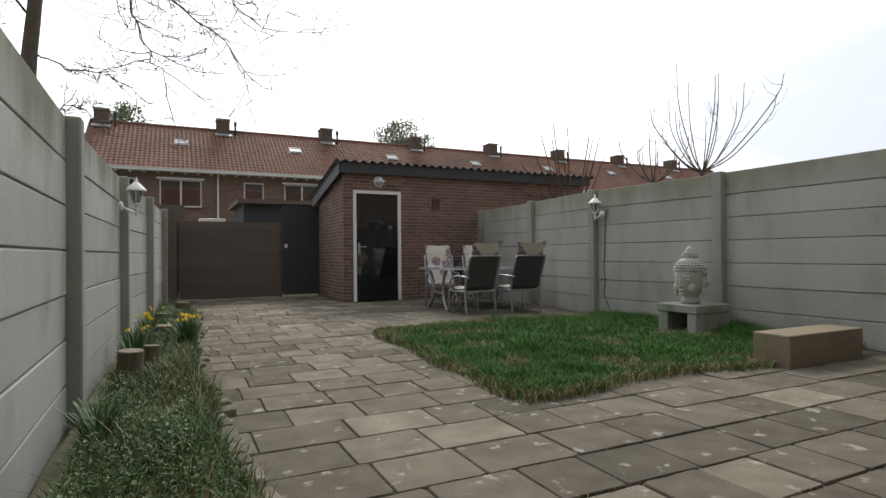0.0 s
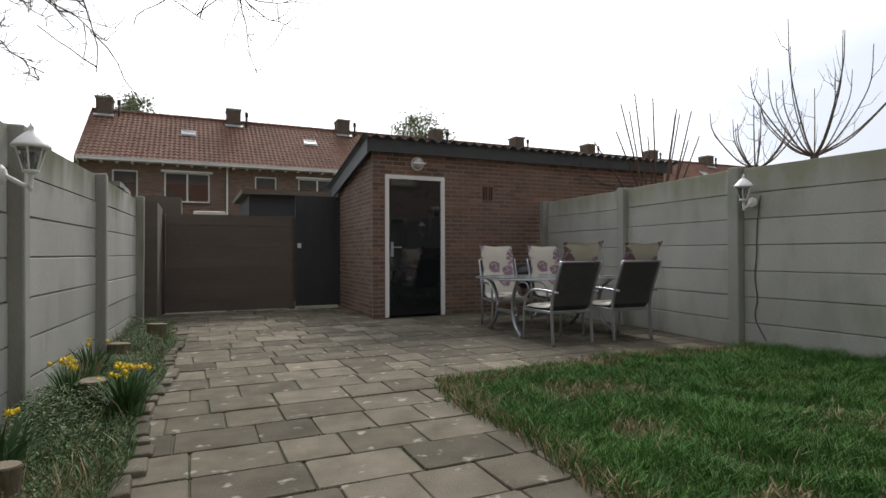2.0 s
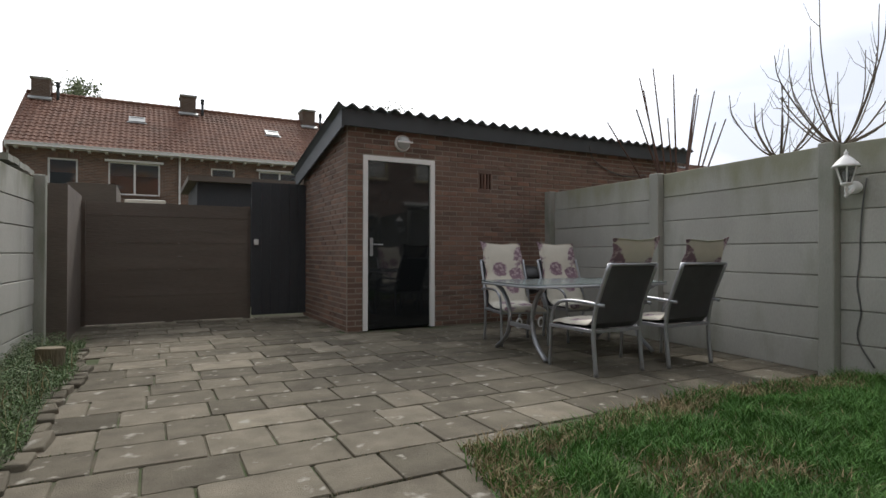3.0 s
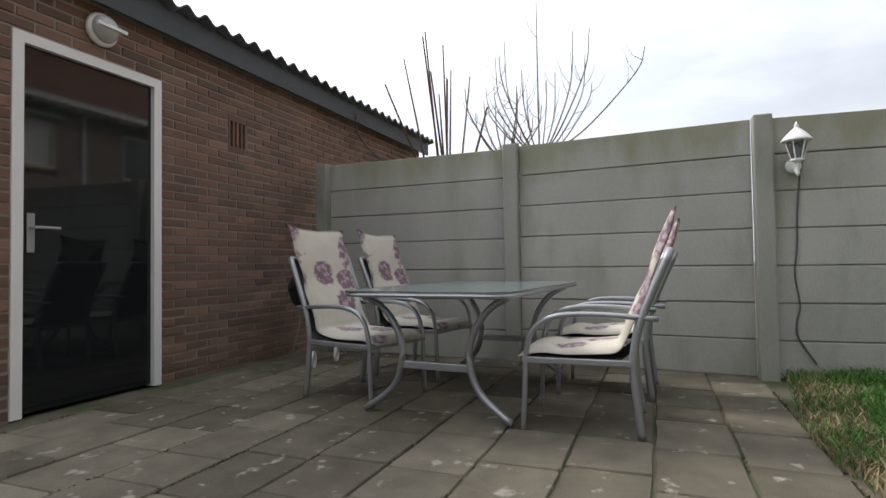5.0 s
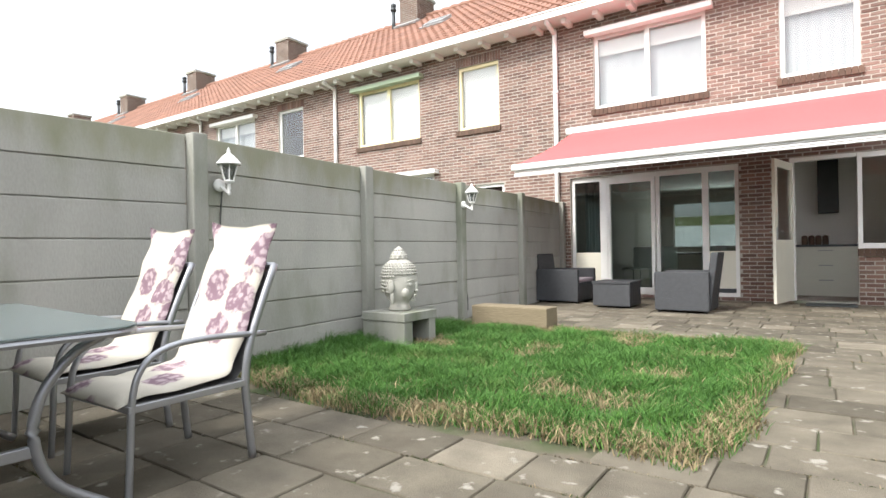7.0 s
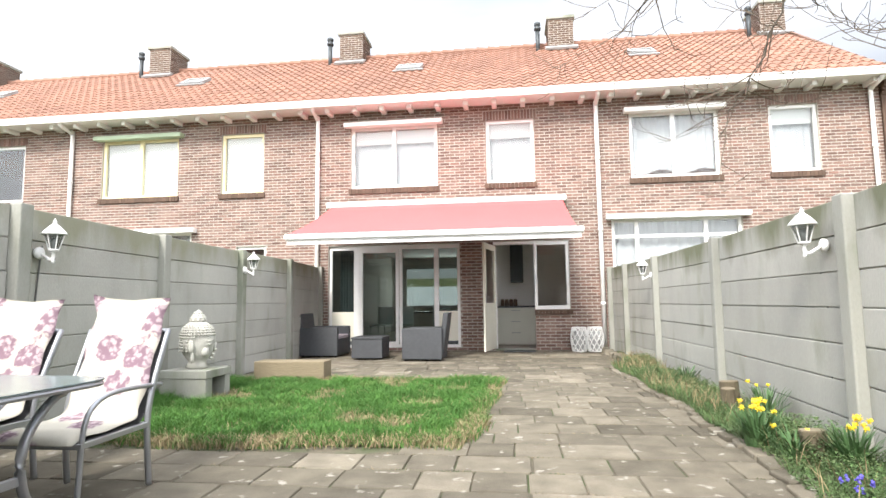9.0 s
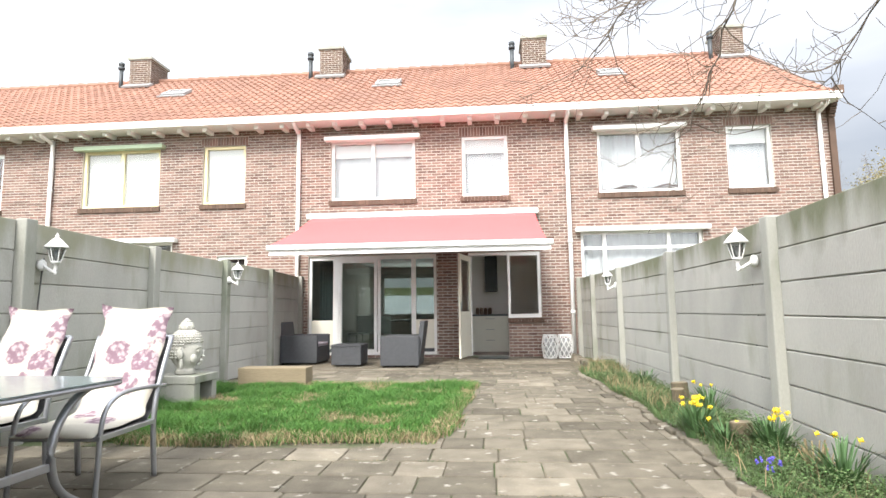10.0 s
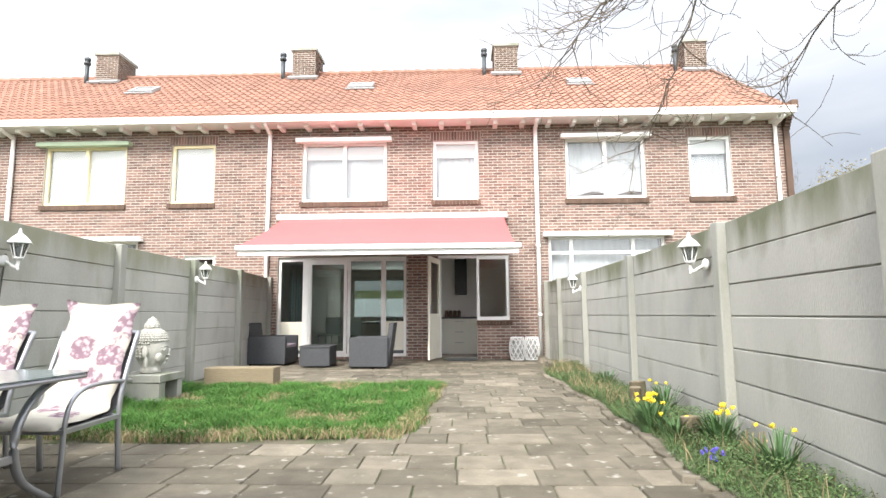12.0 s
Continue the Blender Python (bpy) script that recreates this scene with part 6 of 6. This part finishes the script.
# ---- shed bricks ----
srects = brick_rects(SX0, SX1, 0.0, 2.48, [(D0, D1, -0.1, 2.12), (4.15, 4.37, 1.80, 2.02)], seed=2)
splace = lambda u, v, d: (u, SY0 - d, v)
close = [r for r in srects if r[0] < 4.3 and 0.5 < r[2] < 2.1][:230]
s = set(close)
brick_field("brick", [r for r in srects if r not in s], splace, 0.1, M_BRICK_DK, shed)
lrects = [r for r in brick_rects(SY0 + 0.01, SY1, 0.0, 2.44, [], seed=3) if r[3] < 2.47 - slope * (r[1] - SY0)]
lclose = [r for r in lrects if r[0] < 10.75 and r[2] < 1.0][:70]
s = set(lclose)
brick_field("brick", [r for r in lrects if r not in s], lambda u, v, d: (SX0 - d, u, v), 0.1, M_BRICK_DK, shed)
brick_parts(close, splace, pose(0, 0, 0, 0, 0, 180), M_BRICK_DK, shed)
brick_parts(lclose, lambda u, v, d: (SX0 - d, u, v), pose(0, 0, 0, 0, 0, 90), M_BRICK_DK, shed)
for h, rects, place, m in h_close:
    brick_parts(rects, place, pose(0, 0, 0), m, h)
    del h["close"]

# ---- pavers ----
PAVER_MESHES = {}


def paver_outline(w, d, rng):
    """Worn outline of a paver: corners broken off a little, edges slightly uneven."""
    out = []
    for sx, sy in ((-1, -1), (1, -1), (1, 1), (-1, 1)):
        a, b = rng.uniform(0.003, 0.022), rng.uniform(0.003, 0.022)
        x, y = sx * w / 2, sy * d / 2
        pair = [(x, y - sy * b), (x - sx * a, y)]
        out += pair if sx * sy > 0 else pair[::-1]
        if sx == sy:
            out.append((x - sx * w * rng.uniform(0.35, 0.65), y - sy * rng.uniform(0.0, 0.006)))
    return out


def paver_shell(w, d, rng):
    """Points and faces of one paver: top with a worn arris, and sides."""
    top = paver_outline(w, d, rng)
    n = len(top)
    V = [(x, y, -0.04) for x, y in top] + [(x, y, -0.006) for x, y in top] + [(x * (1 - 0.008 / w), y * (1 - 0.008 / d), 0.0) for x, y in top]
    F = [tuple(range(2 * n, 3 * n))]
    for r in (0, n):
        F += [(r + k, r + (k + 1) % n, r + n + (k + 1) % n, r + n + k) for k in range(n)]
    return V, F


def pavers():
    rng = random.Random(77)
    singles, joined = [], []
    y, row = -1.585, 0
    while y < 12.2:
        d = 0.335
        x = -0.92 - rng.uniform(0, 0.3)
        while x < 5.08:
            w = rng.choice((0.31, 0.31, 0.47, 0.47, 0.40))
            g = rng.uniform(0.003, 0.007)
            a, b = x + g, min(x + w - g, 5.1)
            x += w
            cx, cy = (a + b) / 2, y + d / 2
            if b - a < 0.08 or (cx < bed_edge(cy) - 0.02 and cy > 0.2) or a < -0.93:
                continue
            if lawn_left(cy) + 0.02 < a and 3.0 < cy < 6.3:
                continue
            if cx > SX0 and cy > SY0 - 0.05:
                continue
            item = (cx, cy, b - a, d - 0.004 - g, rng.uniform(-0.003, 0.003), rng.uniform(-0.5, 0.5), rng.uniform(-0.5, 0.5), rng.uniform(-0.7, 0.7))
            (singles if (1.6 < cy < 10.2 and cx < 4.6) else joined).append(item)
        y += d
        row += 1
    singles.sort(key=lambda i: abs(i[0] - 1.4) + 0.3 * abs(i[1] - 6.5))
    joined += singles[300:]
    for cx, cy, w, d, z, rx, ry, rz in singles[:300]:
        key = (round(w * 25) / 25, rng.randrange(4))
        if key not in PAVER_MESHES:
            V, F = paver_shell(key[0], 0.328, rng)
            me = bpy.data.meshes.new("paver")
            me.from_pydata(V, [], F)
            me.update()
            me.materials.append(M_PAVER)
            PAVER_MESHES[key] = me
        ob = new("paver", PAVER_MESHES[key])
        ob.parent = pavement
        turn = 180 if rng.random() < 0.5 else 0
        ob.matrix_basis = pose(cx, cy, z, rx * 0.6, ry * 0.6, rz + turn) @ Matrix.Diagonal((w / key[0], d / 0.328, 1, 1))
    V, F = [], []
    for cx, cy, w, d, z, rx, ry, rz in joined:
        m = pose(cx, cy, z, rx * 0.6, ry * 0.6, rz)
        v, f = paver_shell(w, d, rng)
        n = len(V)
        V += [tuple(m @ Vector(p)) for p in v]
        F += [tuple(n + k for k in q) for q in f]
    raw("paver", V, F, M_PAVER, pavement)["kind"] = "stuff"


def joint_growth():
    """Moss, weeds and bits of dead leaf caught in the joints, in patches."""
    rng = random.Random(41)
    moss, straw = [], []
    for _ in range(42000):
        row = rng.randrange(0, 41)
        y = -1.585 + 0.335 * row + rng.gauss(0, 0.006)
        x = rng.uniform(-0.5, 5.0)
        if noise.noise(Vector((x * 1.3, y * 1.3, 2))) + 0.5 * noise.noise(Vector((x * 7, y * 7, 5))) < 0.16:
            continue
        if (lawn_left(y) < x and 2.95 < y < 6.4) or x < bed_edge(y) or y > 12.1 or y < -1.3 or (x > SX0 - 0.02 and y > SY0 - 0.03):
            continue
        (straw if rng.random() < 0.22 else moss).append((x, y, -0.011, 1.0))
    blades("joint_moss", moss, M_SOIL, "dark moss and sand standing in the joints of the pavers", "moss", (0.010, 0.017), 0.010, 0.9, seed=6)
    blades("joint_straw", straw, M_DRYGRASS, "bits of dead grass caught between the pavers", "dead grass", (0.012, 0.022), 0.004, 1.8, seed=7)


pavers()
joint_growth()
